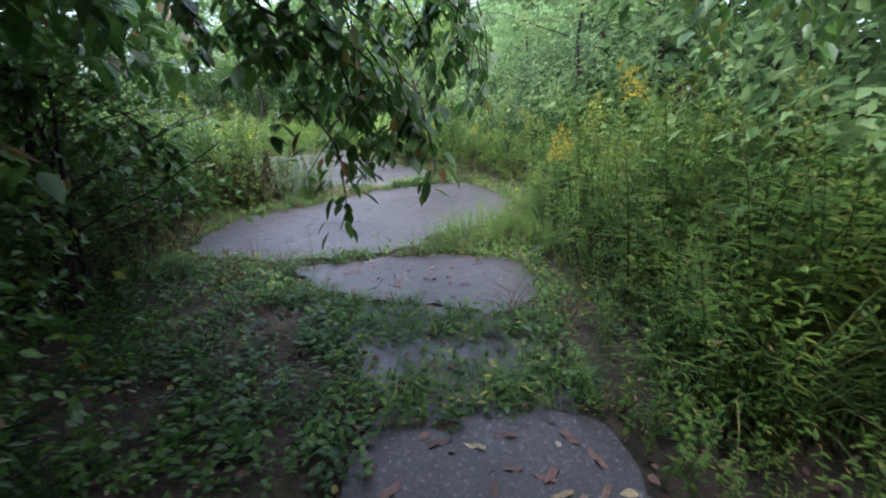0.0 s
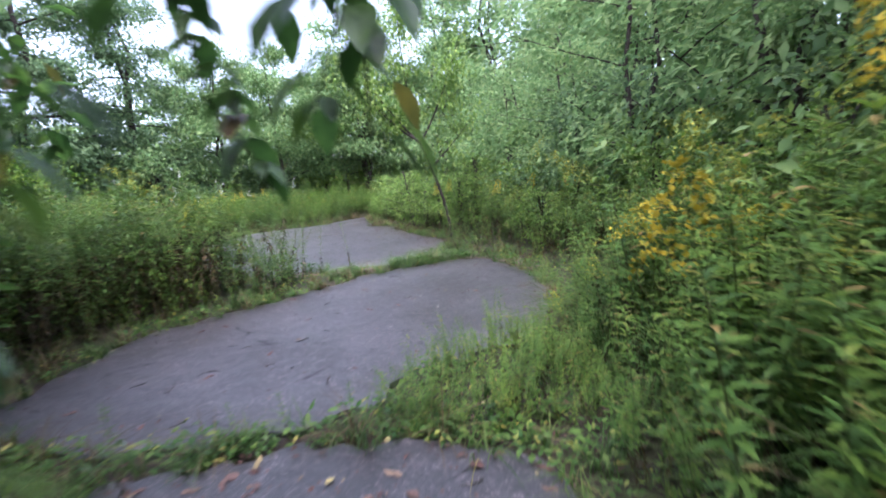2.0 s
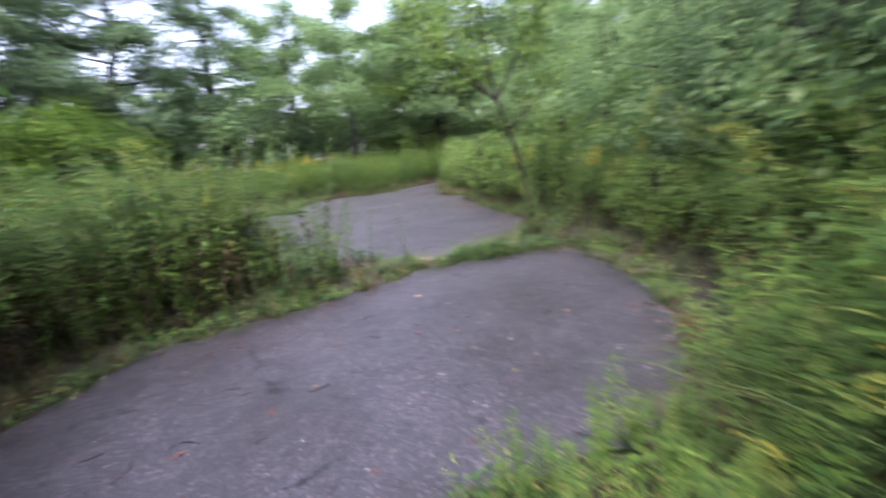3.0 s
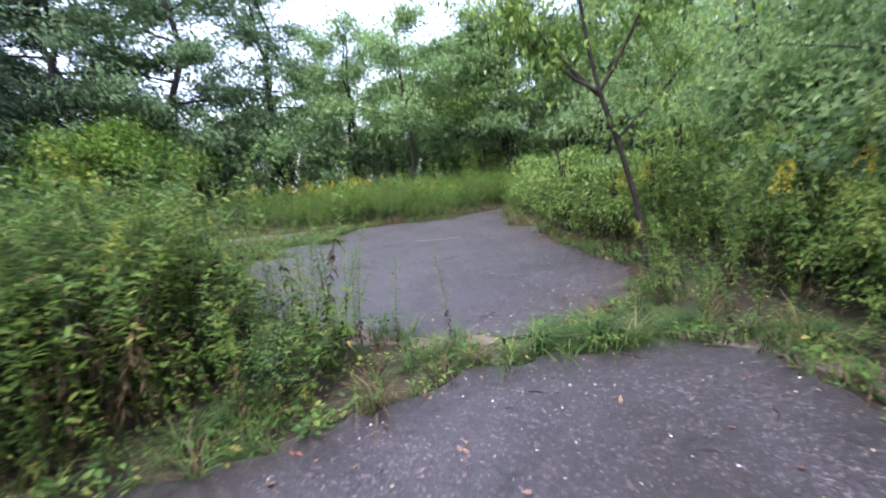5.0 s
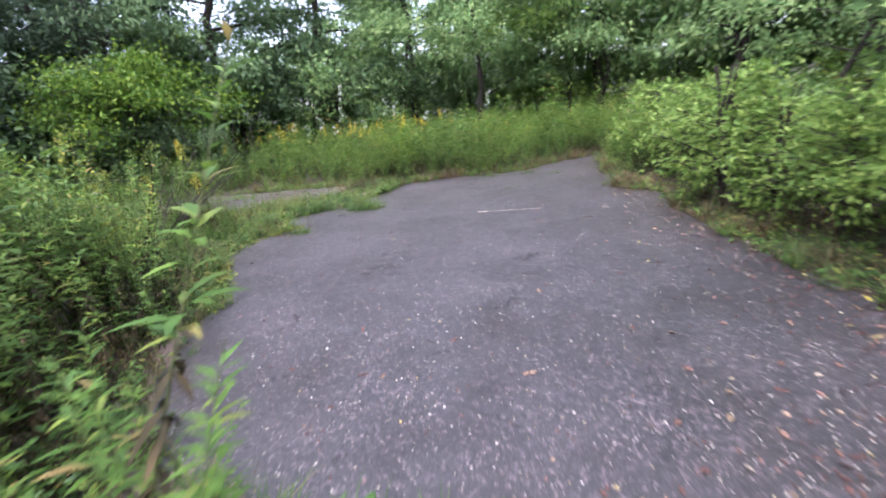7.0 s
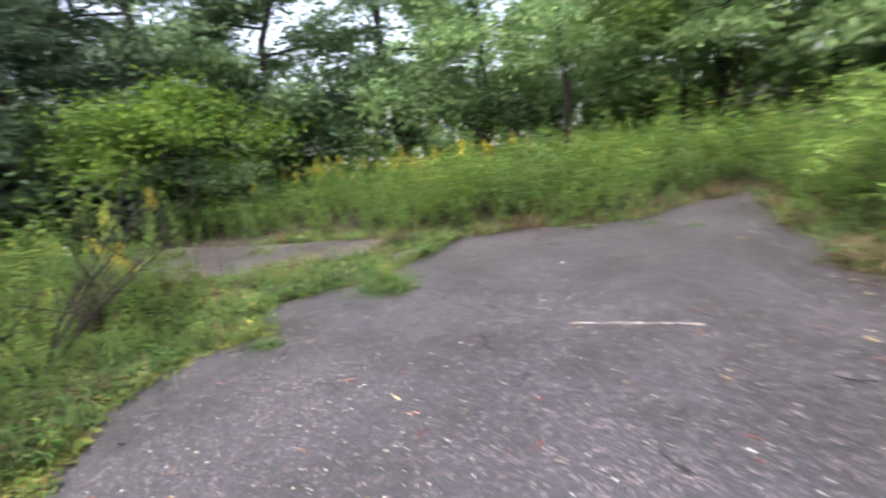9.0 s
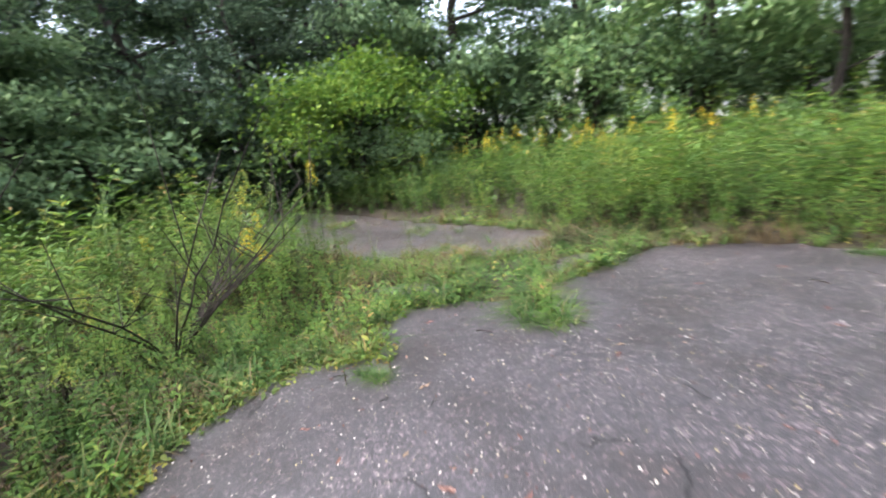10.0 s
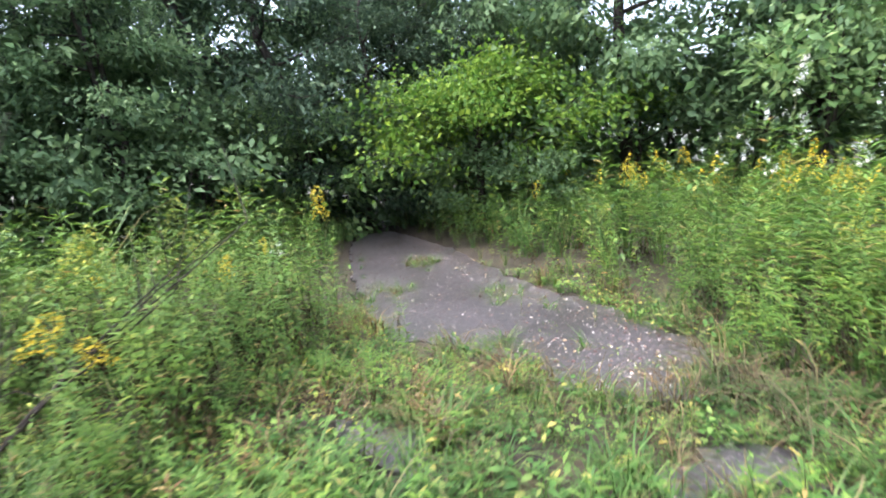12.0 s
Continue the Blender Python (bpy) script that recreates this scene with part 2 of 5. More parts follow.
M_BITS = island_material("pale_bits", [(0.0, (0.1, 0.08, 0.07)), (0.5, (0.27, 0.24, 0.22)), (0.85, (0.48, 0.45, 0.42)), (1.0, (0.34, 0.27, 0.1))])

# ---- mesh helpers ----
rng = np.random.default_rng(7)


def mesh_of(name, pieces):
    """One mesh from pieces of (vertices, triangles, material)."""
    mats, vs, ts, mi, base = [], [], [], [], 0
    for v, t, mat in pieces:
        if len(v) == 0:
            continue
        if mat not in mats:
            mats.append(mat)
        vs.append(v)
        ts.append(t + base)
        mi.append(np.full(len(t), mats.index(mat), np.int32))
        base += len(v)
    v, t, mi = np.concatenate(vs).astype(np.float32), np.concatenate(ts).astype(np.int32), np.concatenate(mi)
    me = bpy.data.meshes.new(name)
    me.vertices.add(len(v))
    me.vertices.foreach_set("co", v.ravel())
    me.loops.add(3 * len(t))
    me.loops.foreach_set("vertex_index", t.ravel())
    me.polygons.add(len(t))
    me.polygons.foreach_set("loop_start", np.arange(0, 3 * len(t), 3, dtype=np.int32))
    me.polygons.foreach_set("material_index", mi)
    for mat in mats:
        me.materials.append(mat)
    me.update(calc_edges=True)
    me.validate()
    return me


def part(name, pieces, parent, label=""):
    ob = new(name, mesh_of(name, pieces))
    ob.parent = parent
    if label:
        ob["label"] = label
    return ob


def unit(a):
    return a / np.maximum(np.linalg.norm(a, axis=-1, keepdims=True), 1e-9)


# leaf outlines along x, one long; y is the half width, z the fold and droop
LANCE_V = np.array([(0, 0, 0), (0.35, 1, 0.05), (0.35, -1, 0.05), (0.7, 0.65, -0.02), (0.7, -0.65, -0.02), (1, 0, -0.14)])
LANCE_T = np.array([(0, 2, 1), (1, 2, 4), (1, 4, 3), (3, 4, 5)])
DIAMOND_V = np.array([(0, 0, 0), (0.45, 1, 0.06), (1, 0, -0.08), (0.45, -1, 0.06)])
DIAMOND_T = np.array([(0, 2, 1), (0, 3, 2)])
OVAL_V = np.array([(0, 0, 0), (0.22, 0.8, 0.05), (0.22, -0.8, 0.05), (0.55, 1, 0.04), (0.55, -1, 0.04), (0.85, 0.5, -0.05), (0.85, -0.5, -0.05), (1.06, 0, -0.13), (0.4, 0, -0.03)])
OVAL_T = np.array([(0, 8, 1), (0, 2, 8), (1, 8, 3), (2, 4, 8), (3, 8, 5), (4, 6, 8), (5, 8, 7), (6, 7, 8)])
BLADE_V = np.array([(0, 1, 0), (0, -1, 0), (0.5, 0.8, 0.12), (0.5, -0.8, 0.12), (0.8, 0.5, 0.02), (0.8, -0.5, 0.02), (1, 0, -0.2)])
BLADE_T = np.array([(0, 1, 3), (0, 3, 2), (2, 3, 5), (2, 5, 4), (4, 5, 6)])


def blades(shape, p, d, length, width, up=None):
    """Leaves of one shape at p, pointing along d."""
    tv, tt = shape
    n = len(p)
    d = unit(np.asarray(d, float))
    u = np.tile((0, 0, 1.0), (n, 1)) if up is None else up
    y = np.cross(u, d)
    y = unit(np.where(np.linalg.norm(y, axis=1, keepdims=True) < 1e-3, (1.0, 0, 0), y))
    z = np.cross(d, y)
    length, width = np.broadcast_to(length, n)[:, None, None], np.broadcast_to(width, n)[:, None, None]
    v = p[:, None] + d[:, None] * tv[None, :, :1] * length + y[:, None] * tv[None, :, 1:2] * width + z[:, None] * tv[None, :, 2:] * length
    t = tt[None] + (np.arange(n) * len(tv))[:, None, None]
    return v.reshape(-1, 3), t.reshape(-1, 3)


LANCE, DIAMOND, OVAL, BLADE = (LANCE_V, LANCE_T), (DIAMOND_V, DIAMOND_T), (OVAL_V, OVAL_T), (BLADE_V, BLADE_T)


def tube(points, radii, sides=5):
    """A tapered tube along a line of points."""
    pts, radii = np.asarray(points, float), np.asarray(radii, float)
    d = unit(np.gradient(pts, axis=0))
    side = np.cross(d, (0.31, 0.95, 0.05))
    side = unit(side)
    other = np.cross(d, side)
    a = np.arange(sides) * 2 * np.pi / sides
    v = pts[:, None] + radii[:, None, None] * (np.cos(a)[None, :, None] * side[:, None] + np.sin(a)[None, :, None] * other[:, None])
    t = []
    for i in range(len(pts) - 1):
        for j in range(sides):
            a0, b0 = i * sides + j, i * sides + (j + 1) % sides
            t += [(a0, b0, b0 + sides), (a0, b0 + sides, a0 + sides)]
    return v.reshape(-1, 3), np.array(t)


def joined(list_of):
    vs, ts, base = [], [], 0
    for v, t in list_of:
        vs.append(v)
        ts.append(t + base)
        base += len(v)
    if not vs:
        return np.zeros((0, 3)), np.zeros((0, 3), int)
    return np.concatenate(vs), np.concatenate(ts)


def spread(proto, pos, scale, turn, lean=0.12):
    """Copies of one plant's pieces, turned, scaled and leaning, as joined pieces."""
    n = len(pos)
    if n == 0:
        return []
    c, s = np.cos(turn), np.sin(turn)
    la, lb = rng.normal(0, lean, n), rng.normal(0, lean, n)
    out = []
    for v, t, mat in proto:
        x = v[None, :, 0] * c[:, None] - v[None, :, 1] * s[:, None]
        y = v[None, :, 0] * s[:, None] + v[None, :, 1] * c[:, None]
        z = np.broadcast_to(v[None, :, 2], x.shape)
        w = np.stack([x + la[:, None] * z, y + lb[:, None] * z, z], -1) * scale[:, None, None] + pos[:, None]
        tt = t[None] + (np.arange(n) * len(v))[:, None, None]
        out.append((w.reshape(-1, 3), tt.reshape(-1, 3), mat))
    return out


# ---- plan ----
# slabs of old asphalt, metres
FIRST = [(-0.45, -5.0), (-0.2, -1.0), (-0.1, 0.2), (0.05, 0.64), (0.3, 0.74), (0.7, 0.8), (1.12, 0.78), (1.3, 0.5), (1.34, -0.2), (1.4, -5.0)]
BETWEEN = [(0.0, 0.55), (0.5, 0.7), (1.25, 0.7), (1.38, 1.3), (1.45, 1.95), (1.06, 2.05), (0.6, 2.3), (0.05, 2.5), (-0.1, 1.9), (0.1, 1.3)]
SECOND = [(-0.75, 3.5), (-0.13, 3.6), (0.35, 3.65), (0.95, 3.62), (1.66, 3.3), (1.71, 2.74), (1.62, 2.28), (1.4, 2.03), (1.06, 1.97), (0.6, 2.25), (0.05, 2.48), (-0.44, 2.99)]
THIRD = [(0.3, 3.78), (-0.35, 3.76), (-0.95, 3.78), (-1.6, 4.0), (-2.0, 4.4), (-2.1, 5.0), (-2.05, 5.6), (-1.85, 6.2), (-1.25, 6.6), (-0.8, 7.0), (-0.37, 7.4), (0.02, 7.78),
         (0.28, 8.05), (0.75, 8.3), (1.35, 8.45), (1.9, 8.6), (2.25, 8.42), (2.52, 7.8), (2.62, 7.1), (2.64, 6.3), (2.5, 5.7), (2.25, 5.2), (1.8, 4.72), (1.2, 4.55), (0.9, 4.3), (0.7, 3.95)]
FOURTH = [(-2.45, 9.1), (-1.95, 8.85), (-1.3, 8.78), (-0.6, 8.75), (0.0, 8.66), (0.45, 8.62), (0.78, 8.8), (1.2, 9.2), (1.5, 9.55), (1.76, 10.2), (1.75, 10.9), (1.45, 11.7), (1.15, 12.4),
          (0.92, 13.2), (0.62, 13.9), (0.55, 14.8), (0.0, 15.1), (-0.15, 15.4), (-0.12, 16.0), (-0.4, 16.7), (-0.5, 18.0), (-0.66, 19.1), (-1.6, 18.1), (-2.0, 17.3), (-2.8, 17.0),
          (-3.7, 16.8), (-4.4, 16.3), (-4.42, 15.2), (-4.5, 14.75), (-3.84, 14.12), (-4.6, 14.3), (-4.85, 13.9), (-5.2, 13.5), (-4.97, 12.98), (-4.5, 12.92), (-4.85, 12.5), (-4.76, 12.1), (-4.62, 11.6),
          (-4.1, 11.1), (-3.5, 10.6), (-3.15, 10.1), (-2.7, 9.4)]
FIFTH = [(-5.38, 15.75), (-5.45, 16.05), (-6.15, 16.38), (-7.0, 16.3), (-8.1, 16.0), (-9.5, 15.85), (-11.5, 15.7), (-14.0, 15.3), (-15.6, 14.9), (-15.4, 14.2), (-13.5, 13.75), (-11.0, 13.75),
         (-9.8, 13.8), (-8.1, 13.9), (-7.3, 14.05), (-6.7, 14.65), (-6.25, 15.05), (-5.8, 15.0), (-5.55, 15.35)]
BIT_D = [(-5.95, 13.6), (-5.6, 13.62), (-5.25, 13.95), (-5.45, 14.15), (-5.85, 14.0)]
BIT_E = [(-4.95, 15.1), (-4.7, 15.0), (-4.6, 15.7), (-4.85, 15.9), (-5.0, 15.6)]
SLABS = [FIRST, SECOND, THIRD, FOURTH, FIFTH, BIT_D, BIT_E]
LINE_WALKED = [(0.1, -6.0), (0.19, -1.17), (0.69, -0.23), (1.08, 1.28), (1.3, 2.1), (1.1, 3.1), (0.9, 5.1), (0.45, 7.1), (-0.68, 10.5), (-1.57, 11.8), (-2.5, 12.9), (-3.3, 13.85)]


def edge_distance(p, poly):
    """Distance of points from a polygon's outline, negative inside."""
    a = np.array(poly, float)
    b = np.roll(a, -1, 0)
    e = b - a
    w = p[:, None] - a[None]
    t = np.clip((w * e).sum(-1) / (e * e).sum(-1), 0, 1)
    d = np.linalg.norm(w - t[..., None] * e, axis=-1).min(1)
    cross = ((a[None, :, 1] > p[:, None, 1]) != (b[None, :, 1] > p[:, None, 1])) & (
        p[:, None, 0] < a[None, :, 0] + (p[:, None, 1] - a[None, :, 1]) * e[None, :, 0] / np.where(e[None, :, 1] == 0, 1e-9, e[None, :, 1]))
    return np.where(cross.sum(1) % 2 == 1, -d, d)


def off_slabs(p):
    return np.min([edge_distance(p, s) for s in SLABS], axis=0)


def off_walk(p):
    a = np.array(LINE_WALKED)
    e = a[1:] - a[:-1]
    w = p[:, None] - a[None, :-1]
    t = np.clip((w * e).sum(-1) / (e * e).sum(-1), 0, 1)
    return np.linalg.norm(w - t[..., None] * e, axis=-1).min(1)


def height_of(x, y):
    return -0.035 + 0.02 * np.sin(1.3 * x + 0.4) * np.cos(1.1 * y) + 0.012 * np.sin(3.7 * x + 1.9 * y)


# ---- ground ----
def build_ground():
    xs = np.concatenate([np.linspace(-900, -42, 12), np.linspace(-40, 24, 120), np.linspace(26, 900, 12)])
    ys = np.concatenate([np.linspace(-900, -22, 12), np.linspace(-20, 44, 120), np.linspace(46, 900, 12)])
    gx, gy = np.meshgrid(xs, ys)
    gz = height_of(gx, gy)
    v = np.stack([gx, gy, gz], -1).reshape(-1, 3)
    w = len(xs)
    i, j = np.meshgrid(np.arange(len(ys) - 1), np.arange(w - 1), indexing="ij")
    a = (i * w + j).ravel()
    t = np.concatenate([np.stack([a, a + 1, a + w + 1], -1), np.stack([a, a + w + 1, a + w], -1)])
    g = new("ground", mesh_of("ground", [(v, t, M_SOIL)]))
    tagged(g, "dark damp soil under weeds and leaf litter", "ground", kind="structure")


build_ground()


def slab(name, outline, top, label, mat=M_ASPHALT, step=0.09, ragged=0.03, thick=0.09):
    """A broken sheet of paving with a ragged, slightly sunken rim."""
    a = np.array(outline, float)
    pts = []
    for p, q in zip(a, np.roll(a, -1, 0)):
        k = max(1, int(np.linalg.norm(q - p) / step))
        for s in range(k):
            w = p + (q - p) * s / k
            wob = noise.noise_vector(Vector((w[0] * 2.3, w[1] * 2.3, top * 50)))
            pts.append(w + rng.normal(0, ragged, 2) + np.array((wob.x, wob.y)) * ragged * 2.6)
    bm = bmesh.new()
    ring = [bm.verts.new((x, y, top - 0.012 + rng.normal(0, 0.004))) for x, y in pts]
    face = bm.faces.new(ring)
    bm.normal_update()
    if face.normal.z < 0:
        face.normal_flip()
    low = bmesh.ops.extrude_face_region(bm, geom=[face])
    for v in [g for g in low["geom"] if isinstance(g, bmesh.types.BMVert)]:
        v.co.z = top
        c = Vector((np.mean(a[:, 0]), np.mean(a[:, 1]), top))
        v.co += (c - v.co).normalized() * 0.015
    for v in ring:
        v.co.z -= thick
    bmesh.ops.triangulate(bm, faces=bm.faces[:])
    bmesh.ops.recalc_face_normals(bm, faces=bm.faces[:])
    me = bpy.data.meshes.new(name)
    bm.to_mesh(me)
    bm.free()
    me.materials.append(mat)
    ob = new(name, me)
    return tagged(ob, label, "pavement", kind="structure")


slab("pavement_1", FIRST, 0.0, "wet dark asphalt path under overhanging leaves")
slab("pavement_9", BETWEEN, -0.018, "worn wet asphalt half hidden by weeds and leaves", ragged=0.055)
for k, s in enumerate((BIT_D, BIT_E)):
    slab("pavement_%d" % (6 + k), s, -0.006, "broken scrap of asphalt among low weeds")
slab("pavement_2", SECOND, 0.0, "wet asphalt slab strewn with brown leaves")
slab("pavement_3", THIRD, 0.0, "wide wet grey asphalt slab with weedy edges")
slab("pavement_4", FOURTH, 0.0, "broad grey asphalt slab strewn with pale petals")
slab("pavement_5", FIFTH, 0.0, "cracked asphalt path leading under a bush")
slab("pavement_edge", [(-2.75, 9.5), (-3.2, 10.1), (-3.35, 10.0), (-2.9, 9.3), (-2.4, 8.8), (-1.9, 8.5), (-1.2, 8.45), (-0.6, 8.5), (-0.1, 8.42), (0.42, 8.5), (0.4, 8.63), (0.0, 8.72), (-0.5, 8.86), (-1.2, 8.95), (-1.9, 9.0), (-2.4, 9.2)],
     -0.006, "crumbling pinkish sandy rubble along the broken asphalt", M_GRAVEL, 0.08, 0.03)
slab("pavement_verge", [(1.75, 8.68), (2.25, 8.5), (2.58, 8.0), (2.7, 7.4), (2.95, 7.5), (2.8, 8.3), (2.45, 8.75), (1.9, 8.85)], -0.008, "sandy brown dirt along the broken asphalt", M_GRAVEL, 0.08, 0.03)
slab("road_marking", [(-1.9, 13.765), (-1.02, 13.93), (-1.03, 13.965), (-1.5, 13.88), (-1.9, 13.795)], 0.005, "faded white paint line on the asphalt", M_PAINT, 0.05, 0.008, 0.012)


# ---- plants ----
def goldenrod(h, flower, seed, near=True, leaf=0.092, plume=1.0, bare=0.0):
    """A stem with many narrow leaves and, where it blooms, an arching plume."""
    r = np.random.default_rng(seed)
    k = 5
    zz = np.linspace(0, 1, k)
    bend = r.normal(0, 0.08, 2)
    line = np.stack([bend[0] * zz**2 * h, bend[1] * zz**2 * h, zz * h], -1)
    stem = tube(line, 0.0036 * (1 - 0.7 * zz) * (1 + 0.3 * h), 3)
    n = int(h * (66 if near else 26))
    s = np.clip(np.linspace(0.12, 0.98, n) + r.normal(0, 0.022, n), 0.05, 1.0)
    a = np.arange(n) * 2.4 + r.uniform(0, 6)
    p = np.stack([np.interp(s, zz, line[:, c]) for c in range(3)], -1)
    d = np.stack([np.cos(a), np.sin(a), 0.55 - 0.9 * (1 - s)], -1)
    size = leaf * (0.75 + 0.5 * np.sin(np.pi * np.clip(s, 0.05, 1))) * r.uniform(0.7, 1.2, n) * (1 if near else 1.5)
    # low leaves are withered, their dark tone also carries the understory shade
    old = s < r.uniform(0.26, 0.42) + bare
    d[old, 2] -= 0.9
    kind = LANCE if near else DIAMOND
    leaves = blades(kind, p[~old], d[~old], size[~old] * 1.08, size[~old] * 0.12)
    out = {"stem": (*stem, M_STEM), "leaf": (*leaves, M_WEED)}
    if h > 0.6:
        out["dry"] = (*blades(kind, p[old], d[old], size[old] * 0.8, size[old] * 0.1), M_WITHERED_SHADE)
    if flower:
        ps, ds = [], []
        m = r.integers(6, 10)
        for i in range(m):
            ang, up = 0.9 * r.normal() + seed, i / m
            reach = 0.22 * plume * (1.1 - 0.6 * up) * h / 1.3
            q = np.linspace(0.1, 1, (40 if flower == 1 else 20) if near else 9)
            base = line[-1] + (0, 0, -0.2 + 0.26 * up)
            ps.append(base + np.stack([np.cos(ang) * reach * q, np.sin(ang) * reach * q, 0.09 * np.sin(q * 3.0)], -1) + r.normal(0, 0.008, (len(q), 3)))
            ds.append(r.normal(0, 1, (len(q), 3)) + (0, 0, 0.8))
        ps, ds = np.concatenate(ps), np.concatenate(ds)
        z = r.uniform(0.014, 0.026, len(ps)) * (1 if near else 1.35)
        out["flower"] = (*blades(DIAMOND, ps, ds, z, z * 0.4), M_FLOWER if flower == 1 else M_BUD)
    return out


def grass_tuft(seed, n=17, h=0.3, arch=0.7, w=0.006):
    r = np.random.default_rng(seed)
    a = r.uniform(0, 6.28, n)
    p = np.stack([r.normal(0, 0.035, n), r.normal(0, 0.035, n), np.zeros(n)], -1)
    up = r.uniform(0.5, 1.0, n)
    d = np.stack([np.cos(a) * (1.1 - up) * arch * 1.6, np.sin(a) * (1.1 - up) * arch * 1.6, up], -1)
    length = h * r.uniform(0.6, 1.25, n)
    v, t = blades(BLADE, p, d, length, w)
    v = v.reshape(n, -1, 3)
    q = BLADE_V[:, 0][None, :] ** 2
    v[..., 0] += np.cos(a)[:, None] * q * length[:, None] * arch * 0.6
    v[..., 1] += np.sin(a)[:, None] * q * length[:, None] * arch * 0.6
    v[..., 2] -= q * length[:, None] * arch * 0.28
    return [(v.reshape(-1, 3), t, M_GRASS)]


def low_weed(seed, n=16, r0=0.12, leaf=0.07, h=0.12, mat=None, shape=OVAL, wide=0.3):
    r = np.random.default_rng(seed)
    a = r.uniform(0, 6.28, n)
    rad = r0 * np.sqrt(r.uniform(0, 1, n))
    p = np.stack([np.cos(a) * rad, np.sin(a) * rad, h * r.uniform(0.1, 1, n)], -1)
    d = np.stack([np.cos(a + r.normal(0, 0.7, n)), np.sin(a + r.normal(0, 0.7, n)), r.normal(0.25, 0.3, n)], -1)
    size = leaf * r.uniform(0.6, 1.3, n)
    up = unit(np.stack([r.normal(0, 0.25, n), r.normal(0, 0.25, n), np.ones(n)], -1))
    return [(*blades(shape, p, d, size, size * wide, up), mat or M_COVER)]


def leafy_weed(h, seed, near=True, leaf=0.078):
    """A branching herb with broader leaves."""
    r = np.random.default_rng(seed)
    tubes, ps, ds, ss = [], [], [], []
    for b in range(4 if near else 3):
        ang, out = r.uniform(0, 6.28), r.uniform(0.05, 0.32) * h
        q = np.linspace(0, 1, 5)
        line = np.stack([np.cos(ang) * out * q**1.5, np.sin(ang) * out * q**1.5, h * q * r.uniform(0.7, 1.05)], -1)
        tubes.append(tube(line, 0.0045 * (1 - 0.7 * q), 3))
        n = int(h * (19 if near else 7))
        s = np.clip(np.linspace(0.12, 1, n) + r.normal(0, 0.05, n), 0.05, 1)
        a = np.arange(n) * 2.4 + ang + r.normal(0, 0.5, n)
        ps.append(np.stack([np.interp(s, q, line[:, c]) for c in range(3)], -1))
        ds.append(np.stack([np.cos(a), np.sin(a), r.normal(0.1, 0.3, n)], -1))
        ss.append(leaf * r.uniform(0.6, 1.2, n) * (1 if near else 1.5))
    p, d, s = np.concatenate(ps), np.concatenate(ds), np.concatenate(ss)
    return [(*joined(tubes), M_STEM), (*blades(LANCE if near else DIAMOND, p, d, s, s * 0.17), M_WEED)]


def as_list(d):
    return list(d.values())


GOLD_NEAR = [as_list(goldenrod(1.25, 0, 10 + i, True, 0.08)) for i in range(6)]
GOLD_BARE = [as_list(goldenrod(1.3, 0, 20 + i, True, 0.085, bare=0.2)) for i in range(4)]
GOLD_BUD = [as_list(goldenrod(1.3, 2, 30 + i)) for i in range(3)]
GOLD_FAR = [as_list(goldenrod(1.3, 0, 50 + i, False)) for i in range(6)]
GOLD_FAR_FLOWER = [as_list(goldenrod(1.3, 1, 60 + i, False, plume=0.65)) for i in range(3)]
HERB_NEAR = [leafy_weed(1.0, 70 + i) for i in range(5)]
HERB_FAR = [leafy_weed(1.1, 80 + i, False) for i in range(4)]
TUFTS = [grass_tuft(90 + i) for i in range(5)]
TALL_TUFTS = [grass_tuft(100 + i, 20, 0.9, 0.5, 0.006) for i in range(5)]
LOW = [low_weed(110 + i, 18, 0.11, 0.055, 0.13, wide=0.24, shape=LANCE) for i in range(5)]
# LOW once more, with the branches' shade darkened into its leaves
LOW_DARK = [low_weed(115 + i, 18, 0.11, 0.06, 0.12, M_SHADE_TINTED, LANCE, 0.24) for i in range(4)]
COVER = [low_weed(120 + i, 26, 0.15, 0.035, 0.09, wide=0.26, shape=LANCE) for i in range(4)]
DRY = [[(v, t, M_DRY) for v, t, m in as_list(goldenrod(0.35, 0, 140 + i, True, 0.05))] for i in range(3)]
DRY_TUFTS = [[(v, t, M_DRY) for v, t, m in grass_tuft(150 + i, 24, 0.32, 0.8, 0.004)] for i in range(3)]
FINE = [as_list(goldenrod(0.32, 0, 130 + i, True, 0.06)) for i in range(4)]


def scattered(n, box, keep):
    """Random places in a box where keep(p) is a chance between 0 and 1."""
    x0, y0, x1, y1 = box
    p = np.stack([rng.uniform(x0, x1, n), rng.uniform(y0, y1, n)], -1)
    p = p[rng.uniform(0, 1, n) < keep(p)]
    return np.concatenate([p, height_of(p[:, 0], p[:, 1])[:, None]], 1)


def mixed(pos, scale, kinds, lean=0.17):
    """Share places out among plants."""
    out = []
    pick = rng.integers(0, len(kinds), len(pos))
    for k, proto in enumerate(kinds):
        q = pick == k
        out += spread(proto, pos[q], scale[q], rng.uniform(0, 6.28, q.sum()), lean)
    return out


def rolling(p):
    """Drifts of taller and lower growth."""
    return np.array([0.82 + 0.5 * noise.noise(Vector((x * 1.1, y * 1.1, 3.0))) for x, y in p[:, :2]])


def stuff(name, pieces, label, category):
    ob = new(name, mesh_of(name, pieces))
    return tagged(ob, label, category, kind="stuff")


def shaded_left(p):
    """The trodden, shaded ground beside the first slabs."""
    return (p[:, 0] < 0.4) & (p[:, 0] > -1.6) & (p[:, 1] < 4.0)


